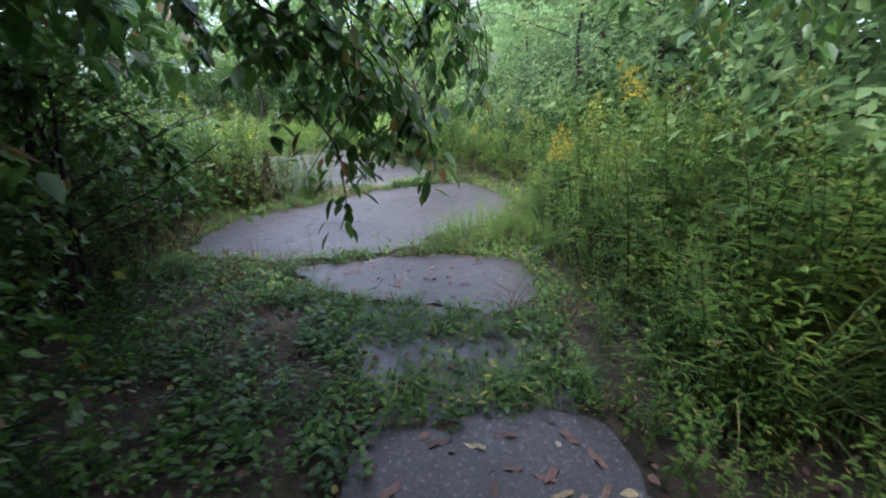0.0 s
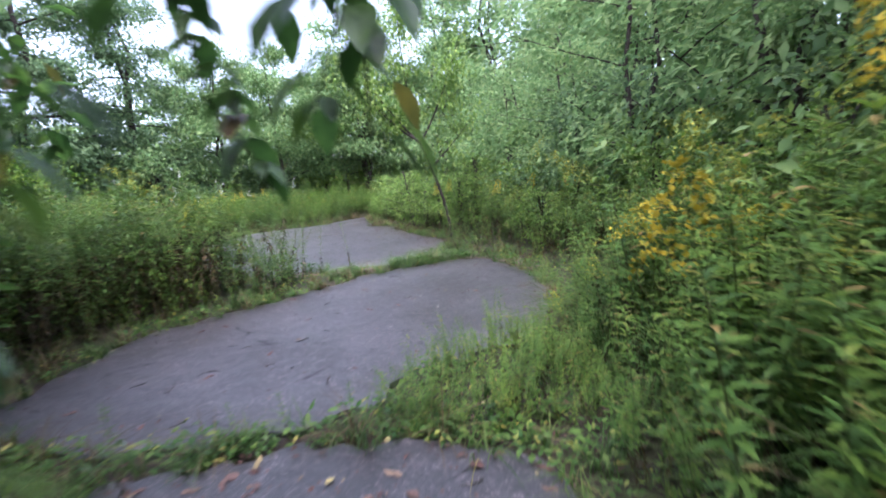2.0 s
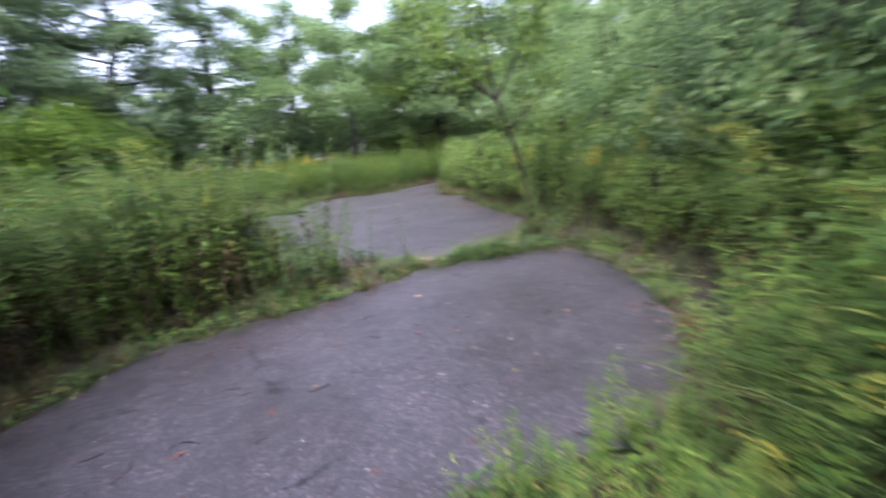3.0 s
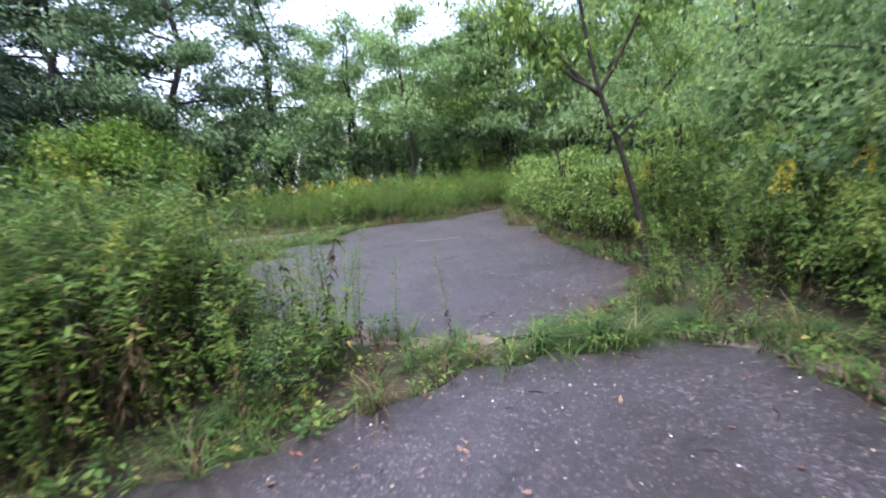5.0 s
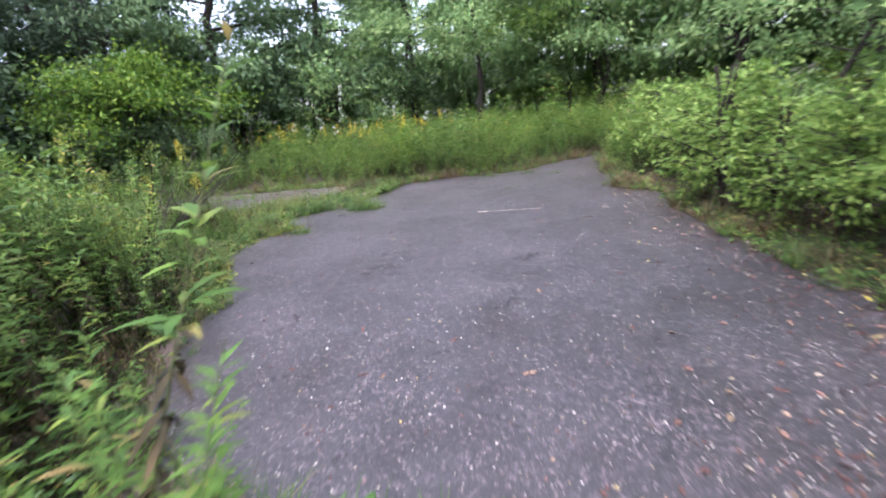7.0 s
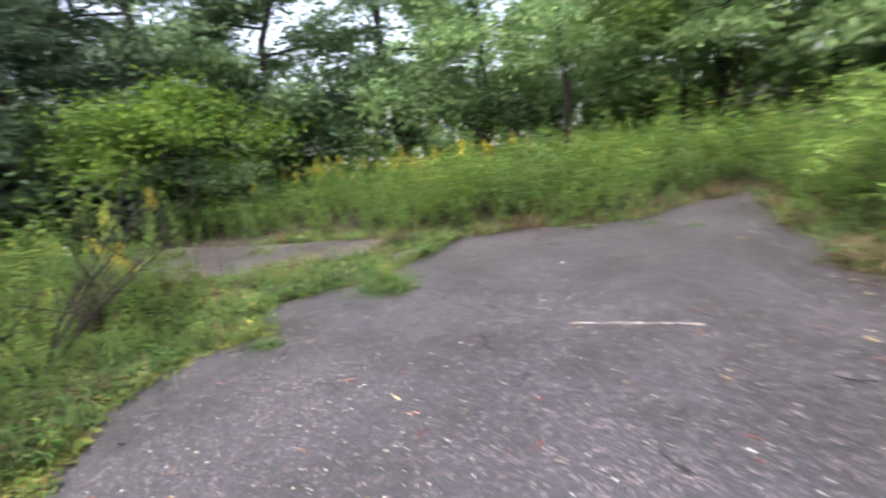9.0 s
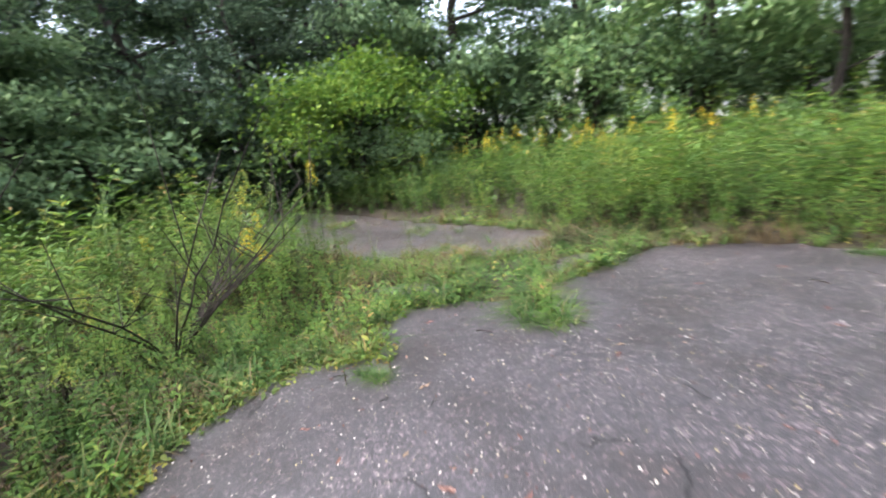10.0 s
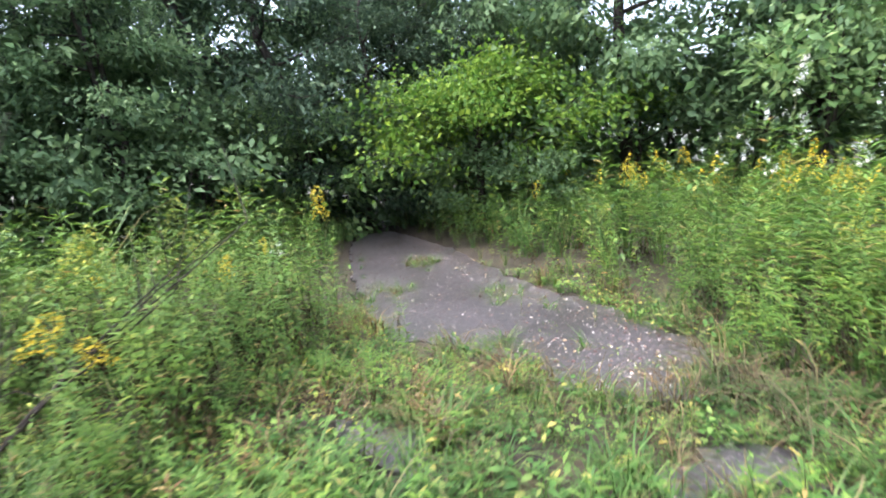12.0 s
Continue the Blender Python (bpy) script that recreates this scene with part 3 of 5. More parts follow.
def near_plants():
    keep_off = lambda p: (off_slabs(p) > 0.12) & (off_walk(p) > 0.75)
    box = (-9.0, -2.0, 6.0, 17.5)

    def tall_zone(p):
        d = off_slabs(p)
        left_shade = shaded_left(p) & (p[:, 0] > -1.4)
        verge = (p[:, 1] > 7.6) & (p[:, 1] < 9.2) & (p[:, 0] > -0.5) & (p[:, 0] < 1.6)
        join = (p[:, 0] > -6.8) & (p[:, 0] < -4.2) & (p[:, 1] > 13.0) & (p[:, 1] < 15.6)
        near = off_walk(p) < 5.5
        near &= ~((p[:, 1] < 1.5) & (p[:, 0] > 0) & (p[:, 0] < 2.5 - 0.3 * p[:, 1]))
        near &= ~((p[:, 1] < 5.2) & (p[:, 0] < 0) & (p[:, 0] > -2.3))
        return keep_off(p) * near * ~left_shade * ~verge * ~join * np.clip((d - 0.1) / 0.5, 0, 1)

    p = scattered(7000, box, tall_zone)
    d = off_slabs(p[:, :2])
    tall = np.clip(0.35 + 0.75 * d, 0.4, 1.0) * rng.uniform(0.7, 1.2, len(p))
    tall *= np.where((p[:, 0] > 1.6) & (p[:, 1] < 8), 1.22, 1.0)
    tall *= np.where((p[:, 0] < -0.3) & (p[:, 1] > 6.0) & (p[:, 1] < 9.5) & (p[:, 0] > -3), 1.12, 1.0)
    tall *= rolling(p) * 1.12
    tall *= np.where((p[:, 0] > 1.6) & (p[:, 0] < 2.3) & (p[:, 1] > 3.2) & (p[:, 1] < 4.5), 0.5, 1.0)
    tall *= np.where(np.hypot(p[:, 0] + 5.5, p[:, 1] - 11.8) < 0.8, 0.62, 1.0)
    u = rng.uniform(0, 1, len(p))
    stuff("meadow_weeds", mixed(p[u < 0.62], tall[u < 0.62], GOLD_NEAR), "dense green narrow-leaved weeds beside the asphalt", "weeds")
    q = (u >= 0.62) & (u < 0.7)
    stuff("budding_weeds", mixed(p[q], tall[q], GOLD_BUD), "tall weeds with greenish yellow plumes", "weeds")
    q = u >= 0.7
    stuff("leafy_weeds", mixed(p[q], tall[q], HERB_NEAR), "branching leafy green weeds", "weeds")

    # grasses, low leaves at the rims
    def rim(p):
        d = off_slabs(p)
        return (d > -0.03 - 0.09 * (rng.uniform(0, 1, len(p)) < 0.3)) * np.exp(-np.clip(d, 0, 9) / 0.45)

    p = scattered(9000, (-9.0, 0.9, 4.5, 19.0), rim)
    stuff("grass_tufts", mixed(p, rng.uniform(0.35, 0.85, len(p)), TUFTS), "short arching grass tufts along the asphalt rim", "grass")
    p = scattered(8000, (-9.0, 1.6, 4.5, 18.0), lambda p: (off_slabs(p) > -0.02) * np.exp(-np.clip(off_slabs(p), 0, 9) / 0.7))
    stuff("low_weeds", mixed(p, rng.uniform(0.5, 1.2, len(p)), LOW), "low broad-leaved weeds along the asphalt", "weeds")
    p = scattered(9000, (-9.0, 1.0, 4.5, 20.0), lambda p: (off_slabs(p) > -0.02) * np.exp(-np.clip(off_slabs(p) - 0.1, 0, 9) / 0.3) * np.where(off_walk(p) > 1.2, 0.4, 0.1))
    stuff("dry_grass", mixed(p, rng.uniform(0.5, 1.1, len(p)) * np.where(off_walk(p[:, :2]) > 2.5, 1.15, 1.0), DRY_TUFTS), "dry brownish grass along the asphalt rim", "grass")
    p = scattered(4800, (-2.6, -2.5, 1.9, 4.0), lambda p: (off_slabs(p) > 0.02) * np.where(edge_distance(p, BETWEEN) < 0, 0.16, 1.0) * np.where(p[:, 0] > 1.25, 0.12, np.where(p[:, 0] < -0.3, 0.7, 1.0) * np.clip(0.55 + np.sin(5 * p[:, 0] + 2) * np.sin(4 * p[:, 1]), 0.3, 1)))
    stuff("shade_weeds", mixed(p, rng.uniform(0.5, 1.15, len(p)), LOW_DARK), "low weeds coloured darker for the shade of the branches", "weeds")
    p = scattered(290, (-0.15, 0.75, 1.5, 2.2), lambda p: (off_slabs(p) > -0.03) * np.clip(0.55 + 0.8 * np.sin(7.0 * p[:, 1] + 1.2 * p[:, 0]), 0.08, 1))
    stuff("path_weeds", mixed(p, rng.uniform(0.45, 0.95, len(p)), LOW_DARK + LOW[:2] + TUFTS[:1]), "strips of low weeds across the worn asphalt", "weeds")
    p = scattered(5200, (-8.5, 10.8, -3.9, 16.0), lambda p: (off_slabs(p) > -0.02) * np.clip(0.62 + 0.5 * np.sin(3.1 * p[:, 0] + 1) * np.sin(2.7 * p[:, 1]), 0.1, 1))
    near_fifth = edge_distance(p[:, :2], FIFTH) < 0.75
    stuff("creeping_weeds", mixed(p, rng.uniform(0.6, 1.2, len(p)) * np.where(near_fifth, 0.5, 1.0), COVER + FINE + LOW[:2] + TUFTS[:2] + DRY[:1]), "creeping light green weeds over the broken asphalt", "weeds")


near_plants()


def far_plants():
    def zone(p):
        return (off_slabs(p) > 0.15) * ((off_walk(p) >= 4.8)) * 1.0

    p = scattered(6000, (-19.0, 6.0, 8.0, 27.0), zone)
    s = rng.uniform(0.65, 1.15, len(p)) * np.clip(0.4 + 0.6 * off_slabs(p[:, :2]), 0.4, 1.05)
    s *= rolling(p) * 1.1 * rng.lognormal(0, 0.16, len(p))
    u = rng.uniform(0, 1, len(p))
    stuff("far_meadow", mixed(p[u < 0.6], s[u < 0.6], GOLD_FAR), "thick green meadow weeds before the trees", "weeds")
    q = (u >= 0.6) & (u < 0.8)
    stuff("far_herbs", mixed(p[q], s[q], HERB_FAR), "leafy green meadow herbs before the trees", "weeds")
    q = u >= 0.8
    stuff("far_grass", mixed(p[q], s[q] * 1.2, TALL_TUFTS), "tall pale meadow grass before the trees", "grass")
    tall_grass = [grass_tuft(170 + i, 26, 1.2, 0.42, 0.011) for i in range(3)]
    broad = [[(v, t, M_COVER if m is M_WEED else m) for v, t, m in leafy_weed(1.35, 180 + i, False, 0.12)] for i in range(3)]
    dark = [[(v, t, M_SHADE_TINTED if m is M_WEED else m) for v, t, m in leafy_weed(1.0, 190 + i, False, 0.11)] for i in range(3)]
    p = scattered(640, (-14.0, 16.4, 3.0, 23.0), lambda p: (off_slabs(p) > 0.35) * np.clip(0.3 + 0.9 * np.sin(1.9 * p[:, 0]) * np.sin(1.4 * p[:, 1] + 1), 0.08, 1))
    s = rng.uniform(0.55, 1.15, len(p)) * np.clip(0.45 + 0.6 * off_slabs(p[:, :2]), 0.4, 1.0)
    stuff("meadow_clumps", mixed(p, s, tall_grass + broad + dark), "scattered taller grass and leafy clumps in the meadow", "weeds")
    p = scattered(50, (-13.0, 17.0, -4.0, 21.5), lambda p: (off_slabs(p) > 0.8) * 0.8)
    stuff("far_goldenrod", mixed(p, rng.uniform(0.8, 1.1, len(p)), GOLD_FAR_FLOWER), "yellow blooming goldenrod in the meadow", "goldenrod")


far_plants()


def edge_plants():
    lime = [low_weed(160 + i, 24, 0.13, 0.045, 0.07, M_LIME, LANCE, 0.3) for i in range(3)]
    p = scattered(2600, (-5.8, 10.4, -3.2, 13.4), lambda p: (edge_distance(p, FOURTH) > -0.06) * np.exp(-np.clip(edge_distance(p, FOURTH), 0, 9) / 0.35))
    stuff("lime_creepers", mixed(p, rng.uniform(0.6, 1.1, len(p)), lime), "yellowing lime green creepers along the asphalt edge", "weeds")
    # tufts and small weeds in the cracks of the path under the bush
    p = scattered(2400, (-11.5, 13.9, -5.3, 16.4), lambda p: (edge_distance(p, FIFTH) < 0.0) * np.clip(np.sin(2.3 * p[:, 0] + 0.9 * p[:, 1]) * np.sin(3.4 * p[:, 1] - 0.7 * p[:, 0]) * 1.6 - 0.6, 0.02, 1))
    stuff("crack_weeds", mixed(p, rng.uniform(0.35, 0.75, len(p)), TUFTS[:2] + COVER + DRY_TUFTS[:1]), "small weeds and grass rooted in the cracked asphalt", "weeds")
    p = scattered(1500, (-7.0, 16.3, 1.5, 21.0), lambda p: (off_slabs(p) > 0.08) * (off_slabs(p) < 2.8))
    s = rng.uniform(0.5, 1.05, len(p)) * np.clip(0.45 + 0.5 * off_slabs(p[:, :2]), 0.4, 1.0)
    stuff("verge_weeds", mixed(p, s, GOLD_FAR + TALL_TUFTS[:2]), "green weeds and grass along the far asphalt edge", "weeds")
    p = scattered(1500, (-5.5, 4.2, -0.9, 10.5), lambda p: (off_slabs(p) > 0.16) * np.where((p[:, 1] > 7.2) & (p[:, 0] > -1.7), 0.2, 0.85) * np.where(p[:, 1] > 9.0, 0.6, 1.0))
    p = p[(off_slabs(p[:, :2]) > 0.42) | (p[:, 1] > 7.0)]
    d = off_slabs(p[:, :2])
    stuff("dense_weeds", mixed(p, rng.uniform(0.9, 1.25, len(p)) * (0.25 + rolling(p)) * np.clip(0.45 + 0.9 * d, 0.5, 1.0), GOLD_BARE + GOLD_BARE + HERB_NEAR[:2]), "tall dense weeds, lower leaves withered and darkened for shade", "weeds")
    # the thick growth beside the first slabs, down to the rim
    p = scattered(1500, (1.45, 0.2, 4.4, 5.6), lambda p: (off_slabs(p) > 0.06) * (off_walk(p) > 0.8) * 0.9)
    d = np.minimum(off_slabs(p[:, :2]), off_walk(p[:, :2]) - 0.45)
    d = np.where((p[:, 0] < 2.3) & (p[:, 1] > 3.2), 0.0, d)
    stuff("thicket_weeds", mixed(p, rng.uniform(0.7, 1.1, len(p)) * np.clip(0.3 + 0.9 * d, 0.3, 1.15), GOLD_NEAR + HERB_NEAR[:3] + TALL_TUFTS[:4]), "thick leafy green weeds beside the first slabs", "weeds")
    p = scattered(260, (0.75, 3.55, 2.4, 4.8), lambda p: (off_slabs(p) > 0.0) * 1.0)
    stuff("rim_weeds", mixed(p, rng.uniform(0.22, 0.42, len(p)), HERB_NEAR + GOLD_NEAR[:2]), "knee-high leafy weeds between the asphalt slabs", "weeds")
    p = scattered(420, (1.3, -1.8, 3.6, 1.6), lambda p: (off_slabs(p) > 0.05) * 0.85)
    stuff("shaded_weeds", mixed(p, rng.uniform(0.25, 0.6, len(p)), HERB_NEAR + DRY), "dim leafy weeds and dry stems in the shade", "weeds")


edge_plants()


# ---- trees ----
def tree_pieces(h, spread_r, seed, leaf_mat, leaves=5000, leaf=0.16, trunk_r=0.12, crown_low=0.25, droop=0.0, shape=LANCE, wide=0.2, clump=0.45, forks=1, limbs=11):
    r = np.random.default_rng(seed)
    k = 8
    zz = np.linspace(0, 1, k)
    wood, twigs = [], []
    for f in range(forks):
        off = r.normal(0, 0.05 * h, 2) * (f > 0) + r.normal(0, 0.04 * h, 2)
        trunk = np.stack([off[0] * zz**1.3, off[1] * zz**1.3, zz * h * 0.92 - 0.1], -1) + np.concatenate([np.zeros((2, 3)), r.normal(0, 0.018 * h, (k - 2, 3)) * (1, 1, 0)])
        wood.append(tube(trunk, trunk_r * (1 - 0.85 * zz) + 0.01, 7))
        for i in range(limbs):
            s = crown_low + (0.96 - crown_low) * (i + r.uniform(0, 0.8)) / limbs
            base = np.array([np.interp(s, zz, trunk[:, c]) for c in range(3)])
            ang = i * 2.4 + r.uniform(-0.5, 0.5) + f
            reach = spread_r * (1.1 - 0.75 * abs(s - 0.45) / 0.55) * r.uniform(0.65, 1.15)
            q = np.linspace(0, 1, 5)
            rise = r.uniform(0.15, 0.6) * reach * (1 - droop * 2)
            limb = base + np.stack([np.cos(ang) * reach * q, np.sin(ang) * reach * q, rise * q - droop * reach * q**2], -1) + r.normal(0, 0.04 * reach, (5, 3)) * q[:, None]
            wood.append(tube(limb, (trunk_r * 0.38 * (1 - s * 0.6)) * (1 - 0.85 * q) + 0.004, 5))
            for j in range(7):
                w = r.uniform(0.25, 1.0)
                b = np.array([np.interp(w, q, limb[:, c]) for c in range(3)])
                a2 = ang + r.normal(0, 0.9)
                l2 = reach * r.uniform(0.2, 0.45)
                tip = b + np.array([np.cos(a2) * l2, np.sin(a2) * l2, l2 * r.uniform(-0.3, 0.6) - droop * l2])
                twigs.append((b, tip))
                if j < 3:
                    wood.append(tube(np.stack([b, (b + tip) / 2 + r.normal(0, 0.03, 3), tip]), np.array([0.012, 0.008, 0.003]) * (0.5 + h / 10), 3))
    n = leaves
    pick = r.integers(0, len(twigs), n)
    b, tip = np.array([t[0] for t in twigs])[pick], np.array([t[1] for t in twigs])[pick]
    w = r.uniform(0.0, 1.15, (n, 1))
    p = b + (tip - b) * w + r.normal(0, 1, (n, 3)) * clump * (0.4 + 0.6 * w) * (1, 1, 0.6)
    p[:, 2] = np.maximum(p[:, 2], 0.12)
    out = p - np.array([0, 0, h * 0.5])
    d = unit(out * (1, 1, 0.3)) + r.normal(0, 0.7, (n, 3)) + (0, 0, -0.35 - droop)
    size = leaf * r.uniform(0.65, 1.3, n)
    up = unit(r.normal(0, 0.6, (n, 3)) + (0, 0, 1))
    return (*joined(wood), M_BARK), (*blades(shape, p, d, size, size * wide, up), leaf_mat)


def tree(name, label, category, *args, **kw):
    e = new(name)
    wood, crown = tree_pieces(*args, **kw)
    part("trunk", [wood], e, "dark wet bark with bare limbs")
    part("crown", [crown], e)
    return tagged(e, label, category)


def put(proto, x, y, turn, size=1.0, label=""):
    t = copy_thing(proto, pose(x, y, float(height_of(x, y)), 0, 0, turn))
    t.scale = (size, size, size * rng.uniform(0.92, 1.08))
    if label:
        t["label"] = label
    return t


walnut_a = tree("walnut_tree", "young walnut tree with light green feathery leaves", "tree", 8.5, 2.7, 1, M_TREE_A, 11000, 0.21, 0.11, 0.2, 0.06, shape=DIAMOND, wide=0.18, clump=0.48)
walnut_b = tree("walnut_tree", "slender tree with pale green drooping leaves", "tree", 9.5, 2.5, 2, M_TREE_A, 11000, 0.2, 0.1, 0.2, 0.12, shape=DIAMOND, wide=0.18, clump=0.48, forks=2)
walnut_c = tree("walnut_tree", "bushy green tree at the meadow edge", "tree", 7.5, 2.9, 3, M_TREE_C2, 11000, 0.17, 0.1, 0.1, 0.05, shape=DIAMOND, wide=0.22, clump=0.48)
dark_a = tree("tall_tree", "tall dark green tree at the meadow edge", "tree", 14.0, 3.8, 4, M_TREE_B, 15000, 0.22, 0.2, 0.22, 0.12, shape=DIAMOND, wide=0.24, clump=0.5, limbs=14)
dark_b = tree("tall_tree", "tall dark tree with drooping branches", "tree", 13.0, 3.8, 5, M_TREE_B, 15000, 0.25, 0.18, 0.22, 0.25, shape=DIAMOND, wide=0.17, clump=0.5, forks=2, limbs=12)
cedar = tree("cedar_tree", "dark green cedar with dense shaded branches", "tree", 9.0, 3.4, 6, M_TREE_D, 14000, 0.17, 0.16, 0.05, 0.12, shape=DIAMOND, wide=0.18, clump=0.4, limbs=18)
shrub_a = tree("shrub", "dense green shrub beneath the trees", "shrub", 3.2, 1.9, 7, M_TREE_B, 3400, 0.16, 0.04, 0.03, shape=DIAMOND, wide=0.28, clump=0.34, forks=2, limbs=7)
shrub_b = tree("shrub", "light green shrub beneath the trees", "shrub", 2.8, 1.7, 8, M_TREE_A, 3200, 0.15, 0.03, 0.03, shape=DIAMOND, wide=0.26, clump=0.32, forks=2, limbs=7)
shade_bush = tree("shade_shrub", "dark leafy shrub with thin bare stems in shade", "shrub", 2.2, 1.1, 17, M_HANG, 2600, 0.08, 0.015, 0.3, shape=DIAMOND, wide=0.26, clump=0.2, forks=5, limbs=6)
bright = tree("bright_bush", "spreading bush with bright yellow-green top leaves", "bush", 4.1, 2.45, 9, M_TREE_C, 12000, 0.13, 0.07, 0.34, 0.02, shape=DIAMOND, wide=0.3, clump=0.42, forks=3, limbs=9)
# the deep woods take the paler walnut leaf colour in place of haze
wood_tree = tree("woodland_tree", "tree deep in the woodland with dense green crown", "tree", 12.0, 3.6, 19, M_TREE_A, 4200, 0.44, 0.17, 0.15, 0.1, shape=DIAMOND, wide=0.22, clump=0.6, limbs=12)
thicket = tree("thicket_tree", "small tree with fine light green leaves", "tree", 6.5, 2.4, 27, M_TREE_A, 8500, 0.14, 0.07, 0.08, 0.05, shape=DIAMOND, wide=0.24, clump=0.34, forks=2, limbs=10)
young_bush = tree("young_bush", "young thin-stemmed bush with small light green leaves", "bush", 1.9, 0.75, 29, M_TREE_C2, 1900, 0.08, 0.011, 0.22, shape=DIAMOND, wide=0.22, clump=0.13, forks=4, limbs=6)

# where the first of each stands
for ob, x, y, turn in ((walnut_a, -5.3, 24.8, 0), (walnut_b, -8.6, 26.0, 40), (walnut_c, -2.3, 27.2, 80), (dark_a, -14.5, 21.5, 0), (dark_b, -12.0, 25.0, 0),
                       (cedar, -17.5, 16.0, 0), (shrub_a, -15.5, 19.5, 0), (shrub_b, 4.6, 12.5, 0), (bright, -13.4, 16.95, 20), (shade_bush, -2.2, 2.6, 0), (wood_tree, -1.5, -9.0, 0), (thicket, 7.0, 1.0, 0), (young_bush, 1.15, 13.9, 0)):
    ob.matrix_basis = pose(x, y, float(height_of(x, y)), 0, 0, turn)

for i in range(9):
    put((walnut_a, walnut_b, walnut_c)[i % 3], -10.5 + 2.3 * i + rng.normal(0, 0.5), 27.5 + rng.uniform(-1.5, 3.0), rng.uniform(0, 360), rng.uniform(0.85, 1.15))
for i in range(12):
    put(wood_tree, -26 + 3.4 * i + rng.normal(0, 0.7), 34 + rng.uniform(-1.5, 4), rng.uniform(0, 360), rng.uniform(0.68, 0.85))
for i in range(11):
    put((thicket, walnut_a, walnut_b)[i % 3], 7.6 + rng.uniform(-0.4, 2.0), -3.0 + 2.7 * i, rng.uniform(0, 360), rng.uniform(0.9, 1.15))
for i in range(7):
    put(wood_tree, 11.5 + rng.uniform(-0.5, 2), -4.0 + 5.0 * i, rng.uniform(0, 360), rng.uniform(0.8, 1.0))
for i, (x, y) in enumerate(((-16.5, 18.5), (-18.5, 22.0), (-20.5, 14.5), (-17.0, 10.0), (-15.0, 6.0), (-19.0, 5.0), (-22.0, 9.5), (-13.5, 2.0), (-21.0, 18.5), (-25.0, 13.5))):
    put((dark_b, dark_a)[i % 2], x, y, rng.uniform(0, 360), rng.uniform(0.85, 1.1))
for x, y, k in ((-16.8, 12.6, 1.25), (-17.0, 8.6, 1.1), (-18.5, 18.5, 1.2), (-16.2, 14.4, 0.8)):
    put(cedar, x, y, rng.uniform(0, 360), k)
for x, y, k in ((-13.2, 9.6, 0.7), (-12.3, 7.2, 0.75), (-16.0, 20.5, 0.9), (-10.5, 4.5, 0.8)):
    put(dark_b if x < -12.2 and y < 10 else walnut_c, x, y, rng.uniform(0, 360), k * (0.78 if x < -12.2 and y < 10 else 1.0), "full green tree with branches down to the weeds")
for x, y, k in ((-12.4, 8.7, 0.95), (-14.0, 7.9, 1.3), (-13.9, 10.9, 1.2), (-15.2, 6.8, 1.4), (-11.6, 6.2, 1.0)):
    put(shrub_a, x, y, rng.uniform(0, 360), k)
# dark foliage added inside the bright bush, standing in for its shaded interior
put(shrub_a, -13.6, 16.7, 10, 0.72, "dark foliage added for the bright bush's shaded interior")
put(shrub_a, -12.6, 17.9, 80, 0.7, "dark foliage added for the bright bush's shaded interior")
for x, y in ((-17.0, 24.0), (-20.0, 25.0), (-14.5, 26.0), (-22.5, 21.5), (-21.0, 16.5), (-18.8, 10.5), (-15.0, 23.5), (-23.0, 12.0)):
    put(shrub_a, x, y, rng.uniform(0, 360), 1.5)
# undergrowth below the trees
for i in range(16):
    put((shrub_a, shrub_b)[i % 2], -13 + 1.35 * i + rng.normal(0, 0.3), 30.0 + rng.uniform(-1.2, 1.8), rng.uniform(0, 360), rng.uniform(0.8, 1.3))
for i in range(16):
    put((young_bush, shrub_a, thicket)[i % 3], 5.6 + rng.uniform(-0.3, 1.3), -2.0 + 1.7 * i, rng.uniform(0, 360), (1.5, 0.9, 0.6)[i % 3] * rng.uniform(0.9, 1.15))
for x, y, k in ((1.45, 13.3, 0.85), (1.85, 12.5, 0.8), (2.3, 12.2, 0.95), (1.2, 14.5, 0.9), (0.85, 15.6, 0.85), (2.9, 13.4, 1.1), (3.4, 10.4, 0.9), (3.3, 8.9, 0.7), (4.2, 12.2, 1.2), (0.5, 17.0, 0.9), (4.4, 7.0, 1.0), (4.3, 4.6, 1.1), (4.2, 2.4, 1.0)):
    put(young_bush, x, y, rng.uniform(0, 360), k)
for x, y, k in ((4.2, 14.2, 0.75), (4.9, 11.6, 0.7), (3.4, 17.2, 0.75)):
    put(thicket, x, y, rng.uniform(0, 360), k, "slim young tree with bright light green leaves")
for x, y, k in ((4.9, 0.6, 0.95), (5.1, 3.4, 1.0), (5.4, 6.2, 1.0), (5.2, 8.9, 0.9)):
    put(thicket, x, y, rng.uniform(0, 360), k, "small leafy tree leaning over the weeds")
put(shrub_a, 4.2, 9.6, 30, 0.6, "dark leafy shrub beside the weeds")
for i in range(15):
    a = radians(100 + 10.5 * i)
    put((shrub_a, shrub_a, shrub_b)[i % 3], -4.0 + 12.0 * math.cos(a) * rng.uniform(0.95, 1.2), 14.0 + 12.0 * math.sin(a) * rng.uniform(0.95, 1.15), rng.uniform(0, 360), rng.uniform(1.0, 1.5))
for x, y, k in ((3.2, 25.6, 1.3), (5.4, 23.0, 1.25), (-1.2, 27.0, 1.15)):
    put(walnut_b, x, y, rng.uniform(0, 360), k, "taller pale green tree at the meadow edge")
